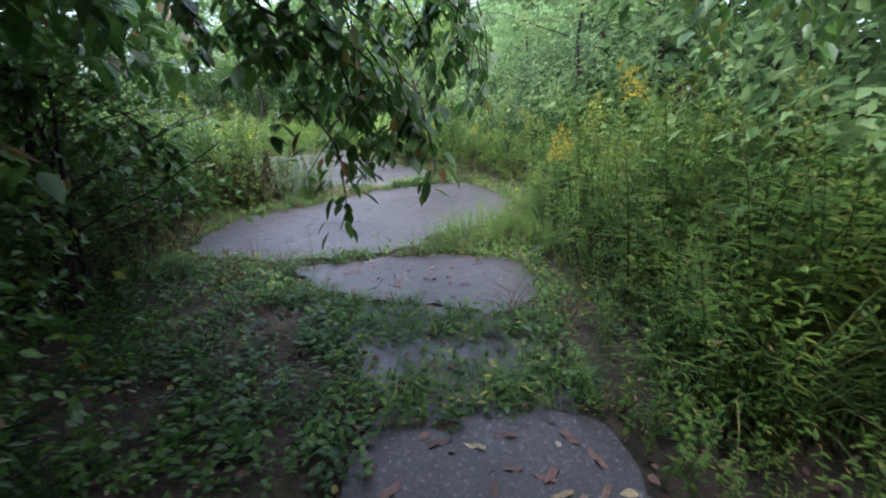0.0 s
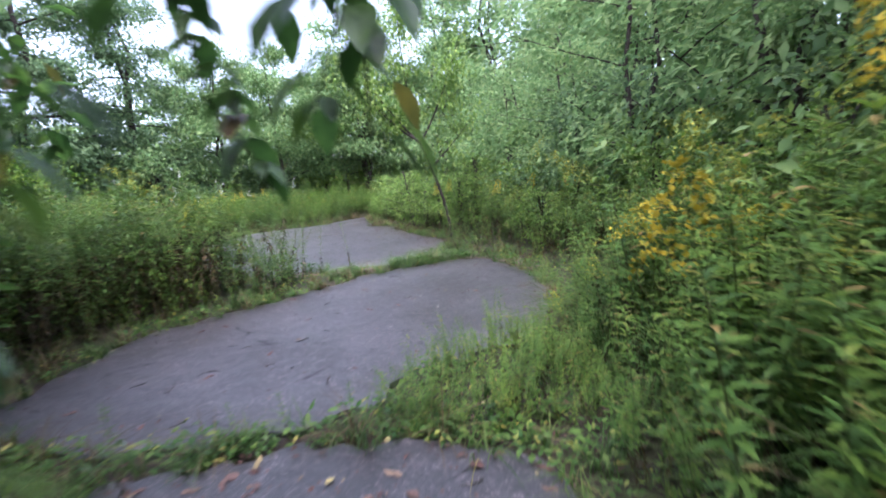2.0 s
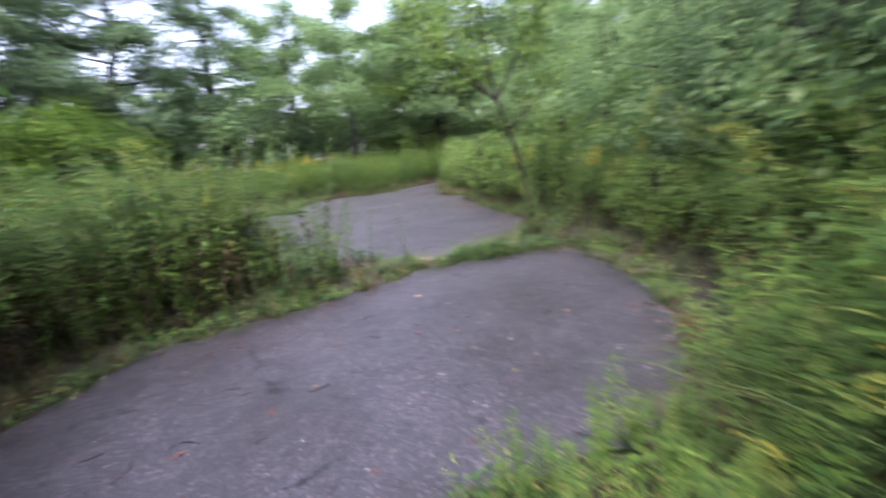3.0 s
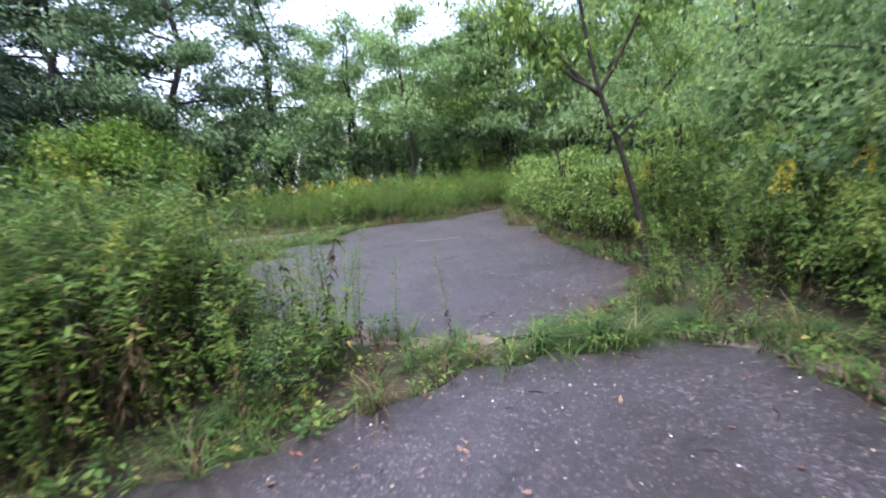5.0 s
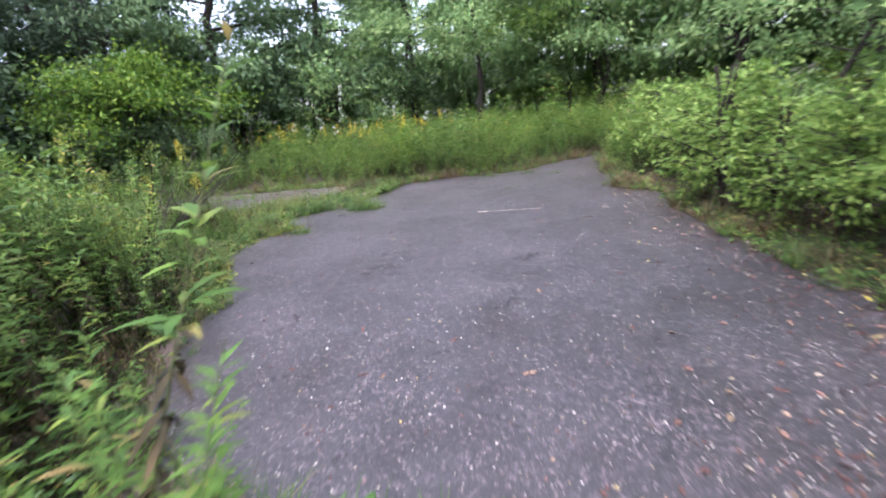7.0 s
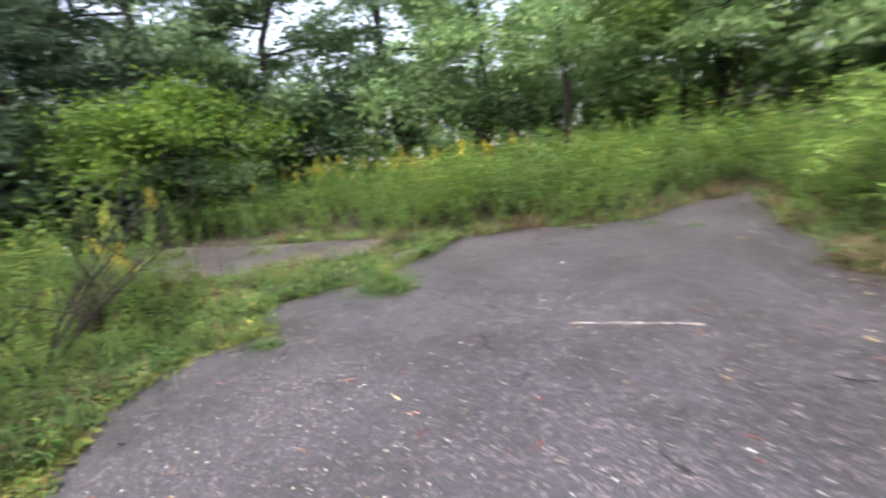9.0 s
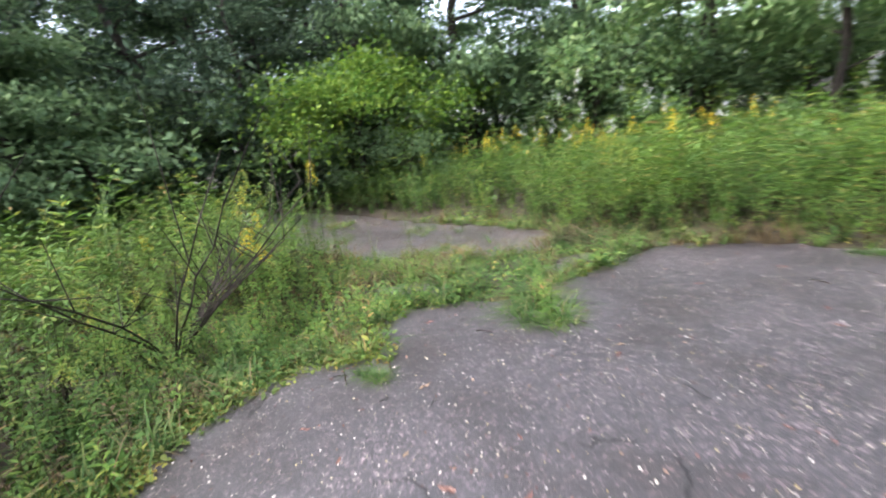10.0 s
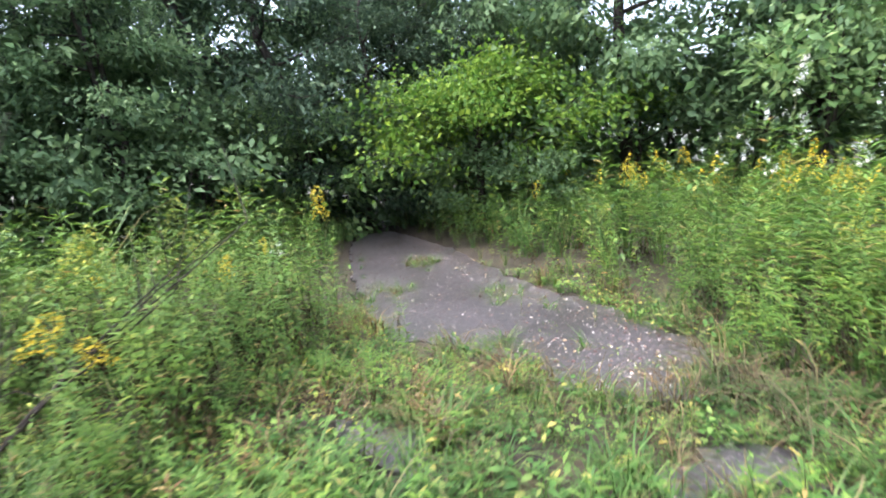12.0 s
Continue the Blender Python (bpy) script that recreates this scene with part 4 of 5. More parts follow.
# tall trees added beside the start to deepen its shade, mostly unseen
for x, y, k in ((-3.6, -2.2, 0.75), (4.9, -3.3, 0.75)):
    put(dark_b, x, y, rng.uniform(0, 360), k)
# unseen trees added behind the start, to close the place and darken it
for i, (x, y) in enumerate(((-4.5, -5.5), (2.5, -8.0), (5.0, -5.0), (-7.5, -2.5), (-8.5, 2.5), (-3.5, -11.0), (8.0, -9.0))):
    put(wood_tree, x, y, rng.uniform(0, 360), rng.uniform(0.8, 1.0))
for i in range(8):
    put(shrub_a, -6.0 + 1.7 * i, -5.5 + rng.uniform(-1, 1), rng.uniform(0, 360), rng.uniform(1.0, 1.4))


def leaning_sapling():
    """The thin leaning tree beside the broad slab."""
    e = new("sapling")
    e.location = (1.9, 10.5, float(height_of(1.9, 10.5)))
    r = np.random.default_rng(21)
    trunk = np.array([(0, 0, -0.1), (-0.02, -0.02, 0.4), (-0.12, -0.08, 0.95), (-0.28, -0.16, 1.5), (-0.48, -0.26, 2.1)])
    wood = [tube(trunk, np.array([0.04, 0.035, 0.032, 0.029, 0.026]), 7)]
    ends = [((-0.48, -0.26, 2.1), (-0.75, -0.3, 3.2), (-0.7, -0.2, 4.6)), ((-0.48, -0.26, 2.1), (-0.05, -0.2, 2.7), (0.35, 0.0, 3.8)), ((-0.48, -0.26, 2.1), (-1.1, -0.25, 2.45), (-1.5, -0.2, 3.2)),
            ((-0.47, -0.25, 2.05), (-1.1, -0.1, 2.7), (-1.7, 0.1, 3.9)), ((-0.3, -0.17, 1.6), (0.05, 0.0, 1.9), (0.5, 0.1, 2.4))]
    ps, twigs = [], []
    for a, b, c in ends:
        a, b, c = map(np.array, (a, b, c))
        q = np.linspace(0, 1, 6)[:, None]
        line = a * (1 - q) ** 2 + 2 * b * q * (1 - q) + c * q**2
        part("branch", [(*tube(line, 0.022 * (1 - 0.8 * q[:, 0]) + 0.003, 5), M_BARK)], e)
        for i in range(26):
            w = r.uniform(0.35, 1)
            o = a * (1 - w) ** 2 + 2 * b * w * (1 - w) + c * w**2
            tip = o + r.normal(0, 0.42, 3) + (0, 0, 0.05)
            if i < 8:
                twigs.append(tube(np.stack([o, (o + tip) / 2 + r.normal(0, 0.03, 3), tip]), np.array([0.006, 0.004, 0.002]), 3))
            ps.append(o + (tip - o) * r.uniform(0.1, 1.1, (48, 1)) + r.normal(0, 0.1, (48, 3)))
    p = np.concatenate(ps)
    p = p[(p[:, 2] > 2.3) | (r.uniform(0, 1, len(p)) < 0.35)]
    d = r.normal(0, 0.8, p.shape) + (0, 0, -0.4)
    s = r.uniform(0.06, 0.12, len(p))
    part("trunk", [(*joined(wood), M_BARK)], e, "thin dark leaning trunk that forks")
    part("twig", [(*joined(twigs), M_BARK)], e)["kind"] = "stuff"
    part("crown", [(*blades(LANCE, p, d, s, s * 0.2), M_TREE_C2)], e)
    tagged(e, "thin leaning sapling with dark trunk and light leaves", "tree")


leaning_sapling()


# ---- branches over the start ----
def hanging_tree():
    e = new("box_elder_tree")
    e.location = (-3.0, 1.2, float(height_of(-3.0, 1.2)))
    r = np.random.default_rng(33)
    o = np.array(e.location)
    q = np.linspace(0, 1, 7)[:, None]

    def bow(a, b, c):
        a, b, c = (np.array(v, float) - o for v in (a, b, c))
        return a * (1 - q) ** 2 + 2 * b * q * (1 - q) + c * q**2

    wood = [tube(bow((-3.0, 1.2, -0.15), (-2.9, 1.0, 2.0), (-2.4, 1.4, 5.5)), 0.17 - 0.09 * q[:, 0], 8)]
    big = [((-2.9, 1.1, 2.2), (-0.9, 1.0, 3.6), (0.9, 1.9, 2.1)), ((-2.9, 1.1, 1.9), (-1.2, 1.0, 3.1), (0.55, 1.75, 1.5)), ((-2.9, 1.1, 2.1), (-1.0, 1.6, 3.2), (0.2, 2.1, 1.55)), ((-2.9, 1.1, 2.3), (-1.0, 0.8, 3.2), (0.25, 1.3, 1.8)), ((-2.9, 1.1, 2.5), (-0.4, 1.6, 3.6), (0.7, 2.3, 1.9)), ((-2.8, 1.1, 2.6), (-0.6, 2.2, 4.2), (1.8, 2.6, 2.7)),
           ((-2.9, 1.1, 1.6), (-2.0, 0.3, 2.4), (-0.9, 0.4, 1.5)), ((-2.8, 1.1, 2.8), (-1.5, 2.8, 3.6), (-0.4, 3.2, 2.2)), ((-2.8, 1.1, 3.0), (-0.5, 0.0, 4.4), (1.6, 0.6, 2.9)),
           ((-2.9, 1.2, 1.7), (-2.2, 2.4, 2.4), (-1.4, 3.0, 1.3)), ((-2.6, 1.2, 4.0), (-1.0, -0.5, 5.4), (1.0, -1.5, 3.6)), ((-2.6, 1.3, 4.2), (-1.0, 1.5, 5.8), (2.4, 1.6, 4.0))]
    ps, ds = [], []
    for a, b, c in big:
        line = bow(a, b, c)
        wood.append(tube(line, 0.026 * (1 - 0.88 * q[:, 0]) + 0.002, 5))
        for i in range(14):
            w = r.uniform(0.35, 1.0)
            s = np.array([np.interp(w, q[:, 0], line[:, k]) for k in range(3)])
            l = r.uniform(0.3, 0.6)
            out = r.normal(0, 0.5, 2)
            tip = s + (out[0] * l, out[1] * l, -l * r.uniform(0.4, 1.0))
            if np.hypot(*(tip[:2] + o[:2] - (0.95, 0.6))) < 0.55 and tip[2] + o[2] < 2.3:
                continue
            twig = np.stack([s, (s + tip) / 2 + r.normal(0, 0.03, 3), tip])
            wood.append(tube(twig, np.array([0.005, 0.004, 0.002]), 4))
            for m in range(9):
                f = (m + 0.5) / 9
                pt = s + (tip - s) * f
                for leaflet in range(3):
                    ang = r.uniform(0, 6.28)
                    ps.append(pt)
                    ds.append((math.cos(ang), math.sin(ang), r.uniform(-1.5, -0.2)))
    # sprays that hang down over the path
    for tip in ((1.02, 2.1, 1.52), (0.9, 2.2, 1.58), (0.98, 2.0, 1.66), (0.54, 1.52, 1.1), (0.3, 1.6, 1.25), (0.1, 1.5, 1.2), (0.42, 1.4, 1.5), (0.62, 1.8, 1.6), (0.02, 1.3, 0.95), (0.75, 2.0, 1.75), (0.2, 1.75, 1.45), (-0.1, 1.6, 1.55), (0.35, 1.9, 1.4), (0.15, 1.2, 1.75), (0.85, 2.2, 1.85), (0.7, 1.6, 1.95), (1.8, 0.9, 1.9), (2.1, 1.1, 1.95), (1.6, 1.2, 2.1), (2.4, 0.9, 1.8), (2.0, 0.7, 2.0), (1.3, 1.3, 2.3)):
        tip = np.array(tip) - o
        top = tip + (r.uniform(-0.35, -0.05), r.uniform(-0.1, 0.25), r.uniform(0.6, 1.0))
        k = np.linspace(0, 1, 7)[:, None]
        line = top + (tip - top) * k + np.array((0.12, 0.0, 0.0)) * np.sin(3.1 * k) + r.normal(0, 0.012, (7, 3))
        wood.append(tube(line, 0.006 * (1 - 0.75 * k[:, 0]) + 0.001, 4))
        for i in range(25):
            w = 0.2 + 0.8 * (i + 0.5) / 25
            pt = np.array([np.interp(w, k[:, 0], line[:, c]) for c in range(3)])
            ang = r.uniform(0, 6.28)
            side = np.array((math.cos(ang), math.sin(ang), 0)) * r.uniform(0.01, 0.14)
            ps.append(pt + side - (0, 0, 0.3 * np.linalg.norm(side)))
            ds.append((math.cos(ang) * 0.8, math.sin(ang) * 0.8, r.uniform(-1.6, -0.3)))
    p, d = np.array(ps), np.array(ds)
    clear = off_walk(p[:, :2] + o[:2]) > 0.2
    clear |= p[:, 2] + o[2] > 2.1
    p, d = p[clear], d[clear]
    s = r.uniform(0.07, 0.135, len(p))
    part("trunk", [(*joined(wood), M_BARK)], e, "dark wet trunk with long bare arching branches")
    # overhead leaf layer, mostly out of view, added to shade the start
    n = 16000
    shade_roof = np.stack([r.uniform(-4.8, 3.4, n), r.uniform(-5.0, 1.7, n), 2.7 + 2.6 * r.uniform(0, 1, n) ** 1.4], -1)
    shade_roof[: n // 3] = np.stack([r.uniform(-5.5, -1.3, n // 3), r.uniform(0.5, 5.0, n // 3), 1.9 + 2.4 * r.uniform(0, 1, n // 3)], -1)
    lumps = np.sin(1.7 * shade_roof[:, 0] + 1) * np.sin(1.9 * shade_roof[:, 1]) + 0.5 * np.sin(4.1 * shade_roof[:, 0] + 2.3 * shade_roof[:, 1])
    shade_roof = shade_roof[(lumps > -0.98) & ((shade_roof[:, 0] < 1.3) | (shade_roof[:, 1] < -0.8))] - o
    hi = blades(LANCE, shade_roof, r.normal(0, 0.8, shade_roof.shape) + (0, 0, -0.4), 0.24, 0.06)
    part("crown", [(*blades(OVAL, p, d, s, s * 0.25), M_HANG), (*hi, M_HANG)], e, "dark green hanging leaflets with an added shading layer above")
    tagged(e, "leaning tree with dark leafy branches hanging over the path", "tree")


hanging_tree()
for x, y, s in ((-2.9, 3.9, 0.9), (-2.3, 1.0, 0.8), (-1.7, 0.2, 0.7), (-3.5, 2.2, 1.1), (-2.6, -0.6, 0.9), (-3.6, 5.2, 0.8), (-3.4, 0.6, 1.1), (-4.2, 3.6, 1.1)):
    put(shade_bush, x, y, rng.uniform(0, 360), s)
# small dark bushes added where only shade lies below the overhanging weeds
for x, y, s in ((-0.95, 7.55, 0.3), (-1.5, 7.9, 0.4), (-2.7, 7.4, 0.5), (-3.3, 6.6, 0.55)):
    put(shade_bush, x, y, rng.uniform(0, 360), s, "low dark bush added for the shade under the weeds")

# ---- single goldenrods by the path ----
G_PROTO = []
for i in range(4):
    e = new("goldenrod")
    g = goldenrod(1.4, 1, 300 + i, True, 0.08, 0.65 if i == 3 else 1.4)
    part("stem", [g["stem"]], e)
    part("leaf", [g["leaf"]], e)["kind"] = "stuff"
    if "dry" in g:
        part("dry_leaf", [g["dry"]], e, "withered brown lower leaves, toned darker for shade")["kind"] = "stuff"
    part("flower", [g["flower"]], e, "arching yellow flower plume")["kind"] = "stuff"
    tagged(e, "blooming yellow goldenrod with narrow green leaves", "goldenrod", "goldenrods by the path")
    G_PROTO.append(e)
SPOTS = [(2.55, 3.6), (2.75, 3.3), (2.35, 2.75), (2.15, 11.0), (1.95, 10.7), (-5.5, 12.5), (-5.75, 12.3), (1.98, 2.3), (-7.2, 13.3), (-7.6, 12.8), (3.3, 4.4), (2.9, 9.3), (3.2, 9.6), (-6.4, 18.6), (-8.0, 18.9), (-9.6, 19.2), (-7.4, 11.6), (-9.0, 12.6)]
for k, (x, y) in enumerate(SPOTS):
    m = pose(x, y, float(height_of(x, y)), rng.uniform(-9, 9), rng.uniform(-12, 4), rng.uniform(0, 360))
    if k < 4:
        G_PROTO[k].matrix_basis = m @ Matrix.Diagonal((1, 1, (0.8, 0.78, 1.3, 0.9)[k], 1))
    else:
        copy_thing(G_PROTO[3], m).scale = (1, 1, rng.uniform(0.6, 0.72) if x < -5 and y < 13 else rng.uniform(0.75, 1.05))


# ---- litter on the asphalt ----
def on_slab(n, poly, margin=0.06):
    a = np.array(poly)
    p = np.stack([rng.uniform(a[:, 0].min(), a[:, 0].max(), n), rng.uniform(a[:, 1].min(), a[:, 1].max(), n)], -1)
    return p[edge_distance(p, poly) < -margin]


def flat_bits(p, z, lo, hi, wide, mat, curl=0.25):
    n = len(p)
    a = rng.uniform(0, 6.28, n)
    s = rng.uniform(lo, hi, n)
    pos = np.concatenate([p, np.full((n, 1), z)], 1)
    pos[:, 2] += s * 0.12
    d = np.stack([np.cos(a), np.sin(a), rng.normal(0, curl * 0.4, n)], -1)
    return (*blades(LANCE if hi < 0.04 else OVAL, pos, d, s, s * wide, unit(np.stack([rng.normal(0, curl, n), rng.normal(0, curl, n), np.ones(n)], -1))), mat)


p4 = on_slab(8000, FOURTH)
stuff("pale_petals", [flat_bits(p4, 0.002, 0.008, 0.02, 0.4, M_BITS), flat_bits(on_slab(16000, FOURTH), 0.001, 0.004, 0.011, 0.45, M_BITS), flat_bits(on_slab(500, THIRD), 0.002, 0.01, 0.025, 0.4, M_BITS), flat_bits(on_slab(2600, FIFTH), 0.002, 0.01, 0.026, 0.4, M_BITS)], "small pale fallen petals on the asphalt", "petals")
stuff("leaf_litter", [flat_bits(on_slab(90, FIRST), 0.003, 0.03, 0.075, 0.32, M_LITTER), flat_bits(on_slab(80, SECOND), 0.003, 0.03, 0.08, 0.32, M_LITTER), flat_bits(on_slab(70, THIRD), 0.003, 0.02, 0.05, 0.3, M_LITTER),
                      flat_bits(scattered(6500, (-0.2, 9.0, 2.2, 15.5), lambda p: (edge_distance(p, FOURTH) < 0.15) * np.exp(-abs(edge_distance(p, FOURTH)) / 0.28))[:, :2], 0.003, 0.015, 0.05, 0.3, M_LITTER), flat_bits(on_slab(1800, FOURTH), 0.002, 0.008, 0.026, 0.35, M_LITTER), flat_bits(on_slab(900, THIRD), 0.002, 0.006, 0.02, 0.35, M_LITTER), flat_bits(on_slab(260, SECOND), 0.002, 0.008, 0.03, 0.35, M_LITTER), flat_bits(on_slab(2600, FIFTH), 0.002, 0.01, 0.035, 0.35, M_LITTER)], "brown and reddish fallen leaves on wet asphalt", "leaves")
edge_spots = scattered(16000, (-12.0, -1.0, 3.5, 19.5), lambda p: np.exp(-abs(off_slabs(p) + 0.04) / 0.15) * 0.6)
stuff("edge_litter", [flat_bits(edge_spots[:, :2], 0.001, 0.012, 0.045, 0.34, M_LITTER, 0.5)], "brown crumbled leaves along the asphalt edges", "leaves")
north_edge = on_slab(5000, FIFTH, 0.02)
north_edge = north_edge[(edge_distance(north_edge, FIFTH) > -0.55) & (north_edge[:, 1] > 15.1)]
stuff("edge_petals", [flat_bits(north_edge, 0.002, 0.01, 0.028, 0.4, M_BITS), flat_bits(north_edge[::2] + 0.05, 0.002, 0.015, 0.04, 0.4, M_LITTER)], "pale petals and leaf crumbs beside the bush path", "petals")
soil_spots = scattered(2000, (-2.5, -2.0, 3.2, 4.0), lambda p: (off_slabs(p) > -0.05) * 0.8)
stuff("soil_litter", [flat_bits(soil_spots[:, :2], -0.01, 0.025, 0.07, 0.3, M_LITTER, 0.6)], "brown fallen leaves and debris on dark soil", "leaves")


# ---- single plants that stand out ----
def white_stalk(h, seed):
    """A tall thin stalk with small white flower heads."""
    r = np.random.default_rng(seed)
    e = new("white_wildflower")
    q = np.linspace(0, 1, 6)
    line = np.stack([0.06 * h * q**2, r.normal(0, 0.03) * h * q, h * q], -1)
    part("stem", [(*tube(line, 0.008 * (1 - 0.6 * q), 4), M_STEM)], e)
    n = 26
    s = r.uniform(0.1, 0.75, n)
    a = r.uniform(0, 6.28, n)
    p = np.stack([np.interp(s, q, line[:, c]) for c in range(3)], -1)
    part("leaf", [(*blades(LANCE, p, np.stack([np.cos(a), np.sin(a), 0.3 + 0 * a], -1), 0.16, 0.026), M_WEED)], e)["kind"] = "stuff"
    ps = []
    for i in range(5):
        c = line[-1] + (r.normal(0, 0.05), r.normal(0, 0.05), -r.uniform(0, 0.45))
        ps.append(c + r.normal(0, 0.022, (30, 3)))
    p = np.concatenate(ps)
    part("flower", [(*blades(DIAMOND, p, r.normal(0, 1, p.shape), 0.026, 0.01), M_WHITE)], e, "small white flower heads")["kind"] = "stuff"
    return tagged(e, "tall thin weed with white flower heads", "wildflower", "white wildflowers in the meadow")


whites = [white_stalk(2.4, 1), white_stalk(1.9, 2), white_stalk(1.6, 3)]
for k, (x, y) in enumerate(((-7.36, 18.7), (-8.1, 19.9), (-10.6, 20.3), (-7.7, 19.0), (-8.8, 19.6), (-7.0, 19.4), (-9.6, 20.0), (-11.2, 20.4), (-6.4, 20.2), (-9.0, 12.8), (-6.2, 19.3), (-5.4, 19.8), (-3.6, 20.6))):
    m = pose(x, y, float(height_of(x, y)), 0, 0, rng.uniform(0, 360))
    if k < 3:
        whites[k].matrix_basis = m
    else:
        copy_thing(whites[1 + k % 2], m).scale = (0.9, 0.9, rng.uniform(0.75, 1.05) * (0.75 if x < -8.5 and y < 14 else 1))


def weed_stalk(h, seed, leaf=0.1):
    e = new("weed_stalk")
    g = goldenrod(h, 0, seed, True, leaf * 0.65)
    part("stem", [g["stem"]], e)
    part("leaf", [g["leaf"]], e)["kind"] = "stuff"
    if "dry" in g:
        part("dry_leaf", [g["dry"]], e, "withered brown lower leaves, toned darker for shade")["kind"] = "stuff"
    return tagged(e, "single upright narrow-leaved weed rooted in the broken asphalt", "weed", "single weeds by the path")


stalk = weed_stalk(0.85, 501)
stalk.matrix_basis = pose(0.03, 8.4, 0, 0, 0, 10)
for x, y, k in ((-0.02, 3.68, 0.4), (-0.45, 3.35, 0.65), (-0.6, 3.1, 0.55), (-0.95, 8.25, 1.3), (-1.35, 8.1, 1.35), (-0.4, 8.3, 1.0), (-1.5, 8.5, 1.2), (-1.75, 8.2, 1.4), (-0.62, 8.1, 1.15), (-0.78, 8.35, 1.05), (-1.15, 8.4, 1.2), (0.62, 3.72, 0.45), (0.25, 3.72, 0.4), (1.25, 4.5, 0.5), (1.62, 4.7, 0.5), (1.45, 4.5, 0.35), (1.75, 4.9, 0.6),
                (-5.95, 14.1, 0.9), (-5.6, 14.35, 0.6), (-6.3, 13.2, 0.8), (-4.19, 12.84, 0.4), (-4.3, 12.55, 0.4), (-4.8, 13.12, 0.5), (-7.25, 14.15, 0.7), (-7.3, 15.4, 0.45), (-6.7, 15.85, 0.35), (-5.35, 12.9, 0.75), (-4.3, 14.45, 0.4), (-5.1, 13.0, 0.45)):
    copy_thing(stalk, pose(x, y, float(height_of(x, y)), 0, 0, rng.uniform(0, 360))).scale = (k, k, k)


def bent_weed():
    """A long pale weed that leans over the ground by the far slab."""
    e = new("leaning_weed")
    g = goldenrod(1.6, 2, 515, True, 0.15)
    part("stem", [g["stem"]], e)
    part("leaf", [g["leaf"]], e)["kind"] = "stuff"
    if "dry" in g:
        part("dry_leaf", [g["dry"]], e, "withered brown lower leaves, toned darker for shade")["kind"] = "stuff"
    part("flower", [g["flower"]], e, "pale green unopened plume")["kind"] = "stuff"
    tagged(e, "pale green weed bent low beside the cracked asphalt", "weed")
    e.matrix_basis = pose(-5.25, 16.9, 0, -18, 62, 60)


bent_weed()


def grass_clump():
    e = new("grass_clump")
    for i in range(7):
        v, t, m = grass_tuft(520 + i, 34, 0.34, 0.95, 0.007)[0]
        part("tuft", [(v + (rng.uniform(-0.35, 0.35), rng.uniform(-0.12, 0.12), 0), t, M_GRASS)], e)
    return tagged(e, "bright green arching grass clump between the asphalt slabs", "grass")


clump = grass_clump()
clump.matrix_basis = pose(1.05, 8.5, -0.03, 0, 0, 10)
for x, y, a, k in ((-1.87, 15.44, 0, 0.2), (-1.72, 15.5, 60, 0.22), (-1.42, 15.56, 20, 0.2), (-2.69, 16.85, 0, 0.35), (-1.85, 16.95, 40, 0.35), (-1.3, 16.8, 10, 0.3), (-3.93, 14.12, 30, 0.55), (-4.32, 14.27, 80, 0.5), (-4.25, 12.72, 10, 0.35), (1.75, 8.78, 20, 0.8), (-0.05, 8.2, 35, 0.7), (2.5, 8.55, -30, 0.8), (-4.3, 14.25, 120, 0.8), (-5.0, 16.3, 40, 0.8), (-1.9, 3.7, 100, 0.7), (-1.35, -0.05, 20, 0.9), (-1.15, 7.2, 60, 0.8)):
    copy_thing(clump, pose(x, y, float(height_of(x, y)), 0, 0, a)).scale = (k, k, k)


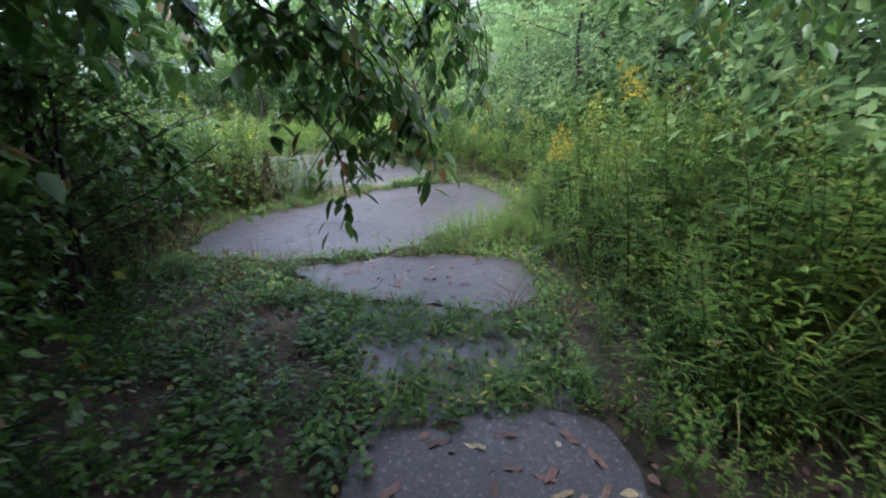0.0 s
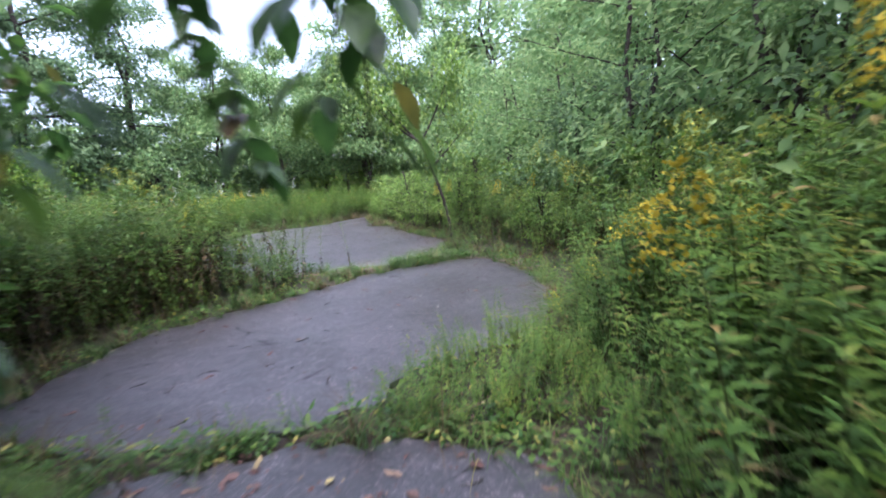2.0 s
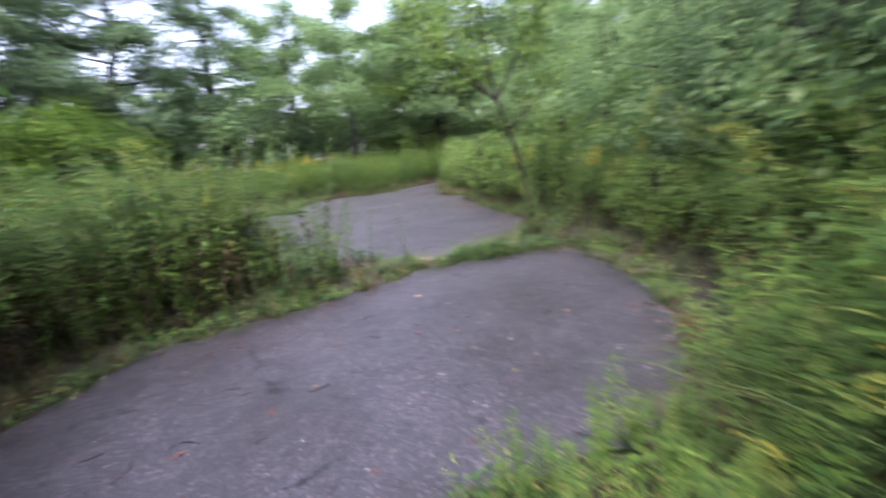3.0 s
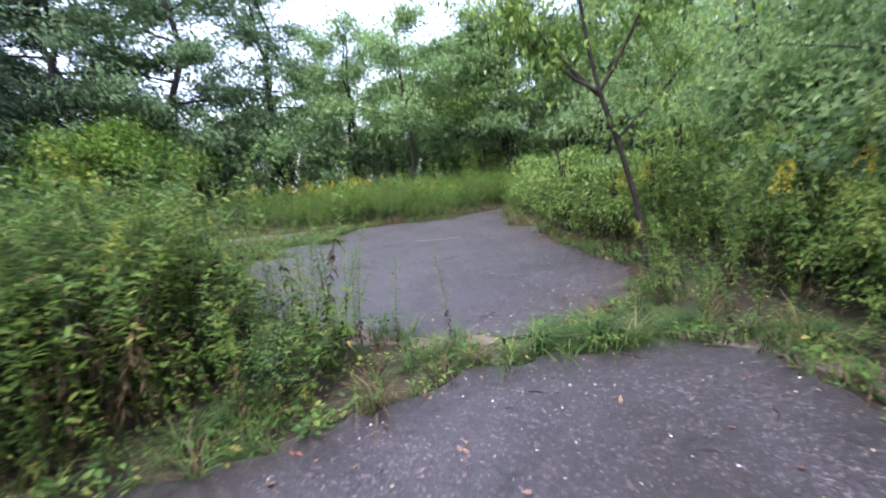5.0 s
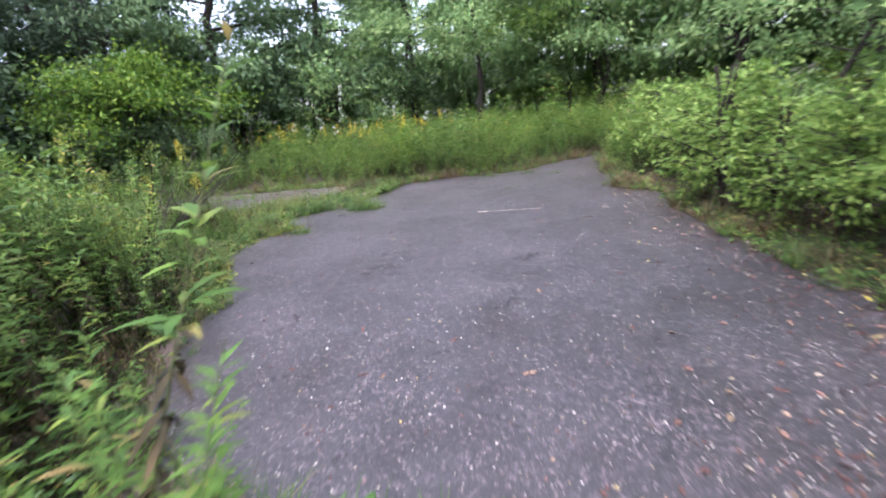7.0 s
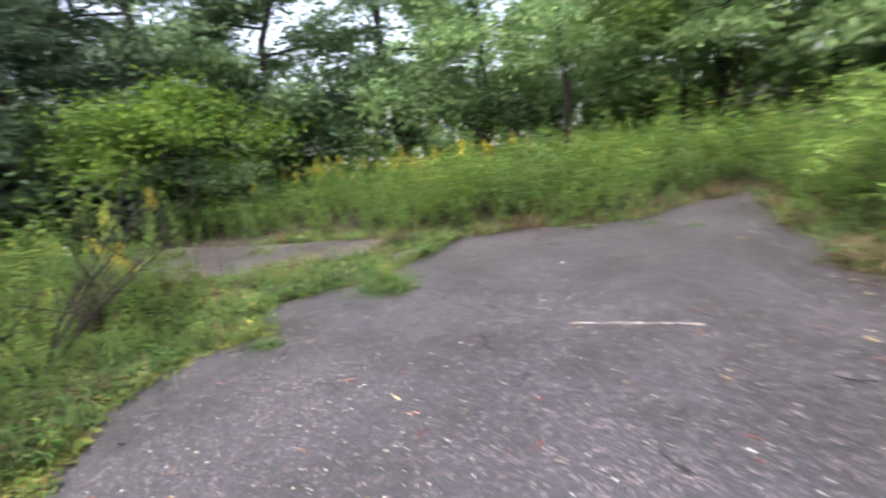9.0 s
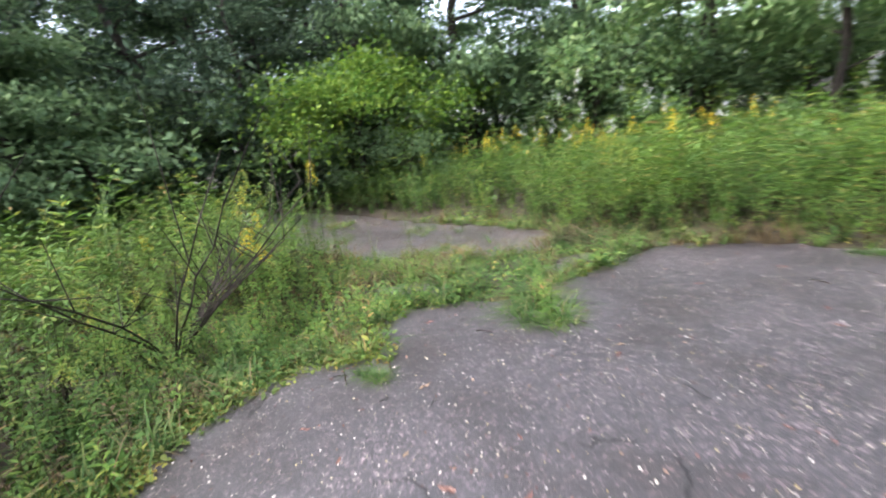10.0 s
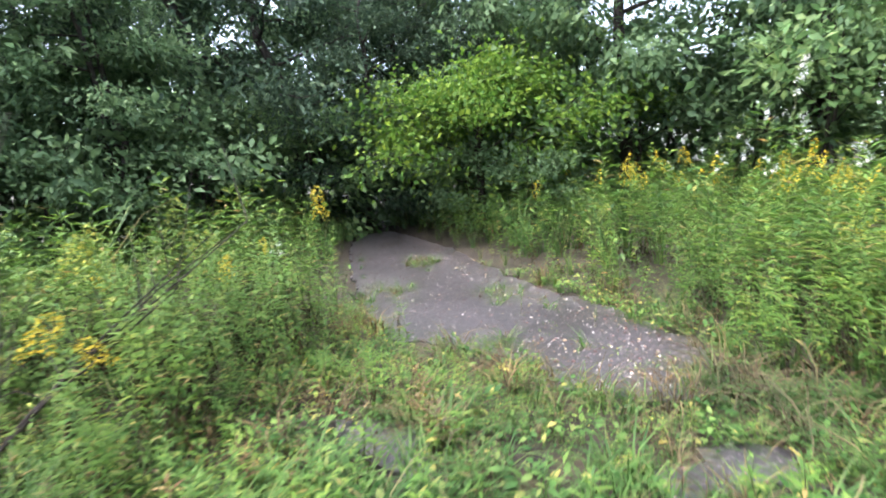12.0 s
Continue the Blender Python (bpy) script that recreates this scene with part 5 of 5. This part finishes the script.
def twig_shrub():
    """A bare dark shrub among the weeds."""
    e = new("bare_shrub")
    r = np.random.default_rng(77)
    for i in range(13):
        ang, l = r.uniform(-0.9, 2.6), r.uniform(1.1, 1.9)
        q = np.linspace(0, 1, 6)
        line = np.stack([np.cos(ang) * l * 0.9 * q, np.sin(ang) * l * 0.9 * q, l * 0.72 * q**0.8], -1) + r.normal(0, 0.03, (6, 3)) * q[:, None]
        tubes = [tube(line, 0.008 * (1 - 0.8 * q) + 0.0025, 5)]
        for j in range(5):
            b = line[2 + j % 4]
            tip = b + r.normal(0, 0.2, 3) + (0, 0, 0.3)
            tubes.append(tube(np.stack([b, (b + tip) / 2, tip]), np.array([0.005, 0.004, 0.002]), 3))
        part("branch", [(*joined(tubes), M_BARK)], e)
    tagged(e, "bare dark twiggy shrub among the weeds", "shrub")
    e.matrix_basis = pose(-5.85, 11.6, -0.03, 0, 0, 10)


twig_shrub()


def fallen():
    """Single larger leaves and sticks on the asphalt."""
    a = np.linspace(0, 2 * np.pi, 13)[:-1]
    rad = 0.05 * (1 + 0.3 * np.cos(2 * a) + 0.16 * np.cos(5 * a))
    v = np.concatenate([[(0, 0, 0.004)], np.stack([rad * np.cos(a) * 1.2, rad * np.sin(a) * 0.75, 0.006 + 0.009 * np.cos(3 * a)], -1)])
    t = np.array([(0, 1 + i, 1 + (i + 1) % 12) for i in range(12)])
    leaf_ob = new("fallen_leaf", mesh_of("fallen_leaf", [(v, t, M_LITTER)]))
    tagged(leaf_ob, "curled brown fallen leaf on wet asphalt", "leaf", "fallen leaves on the path")
    n = 0
    for poly, count, k in (([(-0.1, -0.7), (0.05, 0.64), (1.12, 0.78), (1.34, -0.7)], 46, 0.8), (SECOND, 44, 0.62), (THIRD, 26, 0.6), (FOURTH, 90, 0.5), (BETWEEN, 30, 0.8)):
        p = on_slab(count * 4, poly, 0.04)[:count]
        for x, y in p:
            m = pose(x, y, 0.001, 0, 0, rng.uniform(0, 360))
            if n == 0:
                leaf_ob.matrix_basis = m
            else:
                c = copy_thing(leaf_ob, m)
                z = k * rng.uniform(0.5, 1.2)
                c.scale = (z, z * rng.uniform(0.7, 1.1), z)
            n += 1
    q = np.linspace(0, 1, 5)
    stick = new("stick", mesh_of("stick", [(*tube(np.stack([0.14 * q - 0.07, 0.012 * np.sin(4 * q), 0.006 + 0 * q], -1), 0.004 * (1 - 0.5 * q), 5), M_BARK)]))
    tagged(stick, "small dark stick on wet asphalt", "stick", "sticks on the path")
    n = 0
    for poly, count in ((FIRST, 6), (SECOND, 10), (THIRD, 34), (FOURTH, 30)):
        for x, y in on_slab(count * 4, poly, 0.05)[:count]:
            m = pose(x, y, 0.0, 0, 0, rng.uniform(0, 360))
            if n == 0:
                stick.matrix_basis = m
            else:
                z = rng.uniform(0.35, 1.1)
                copy_thing(stick, m).scale = (z, z, z)
            n += 1


fallen()
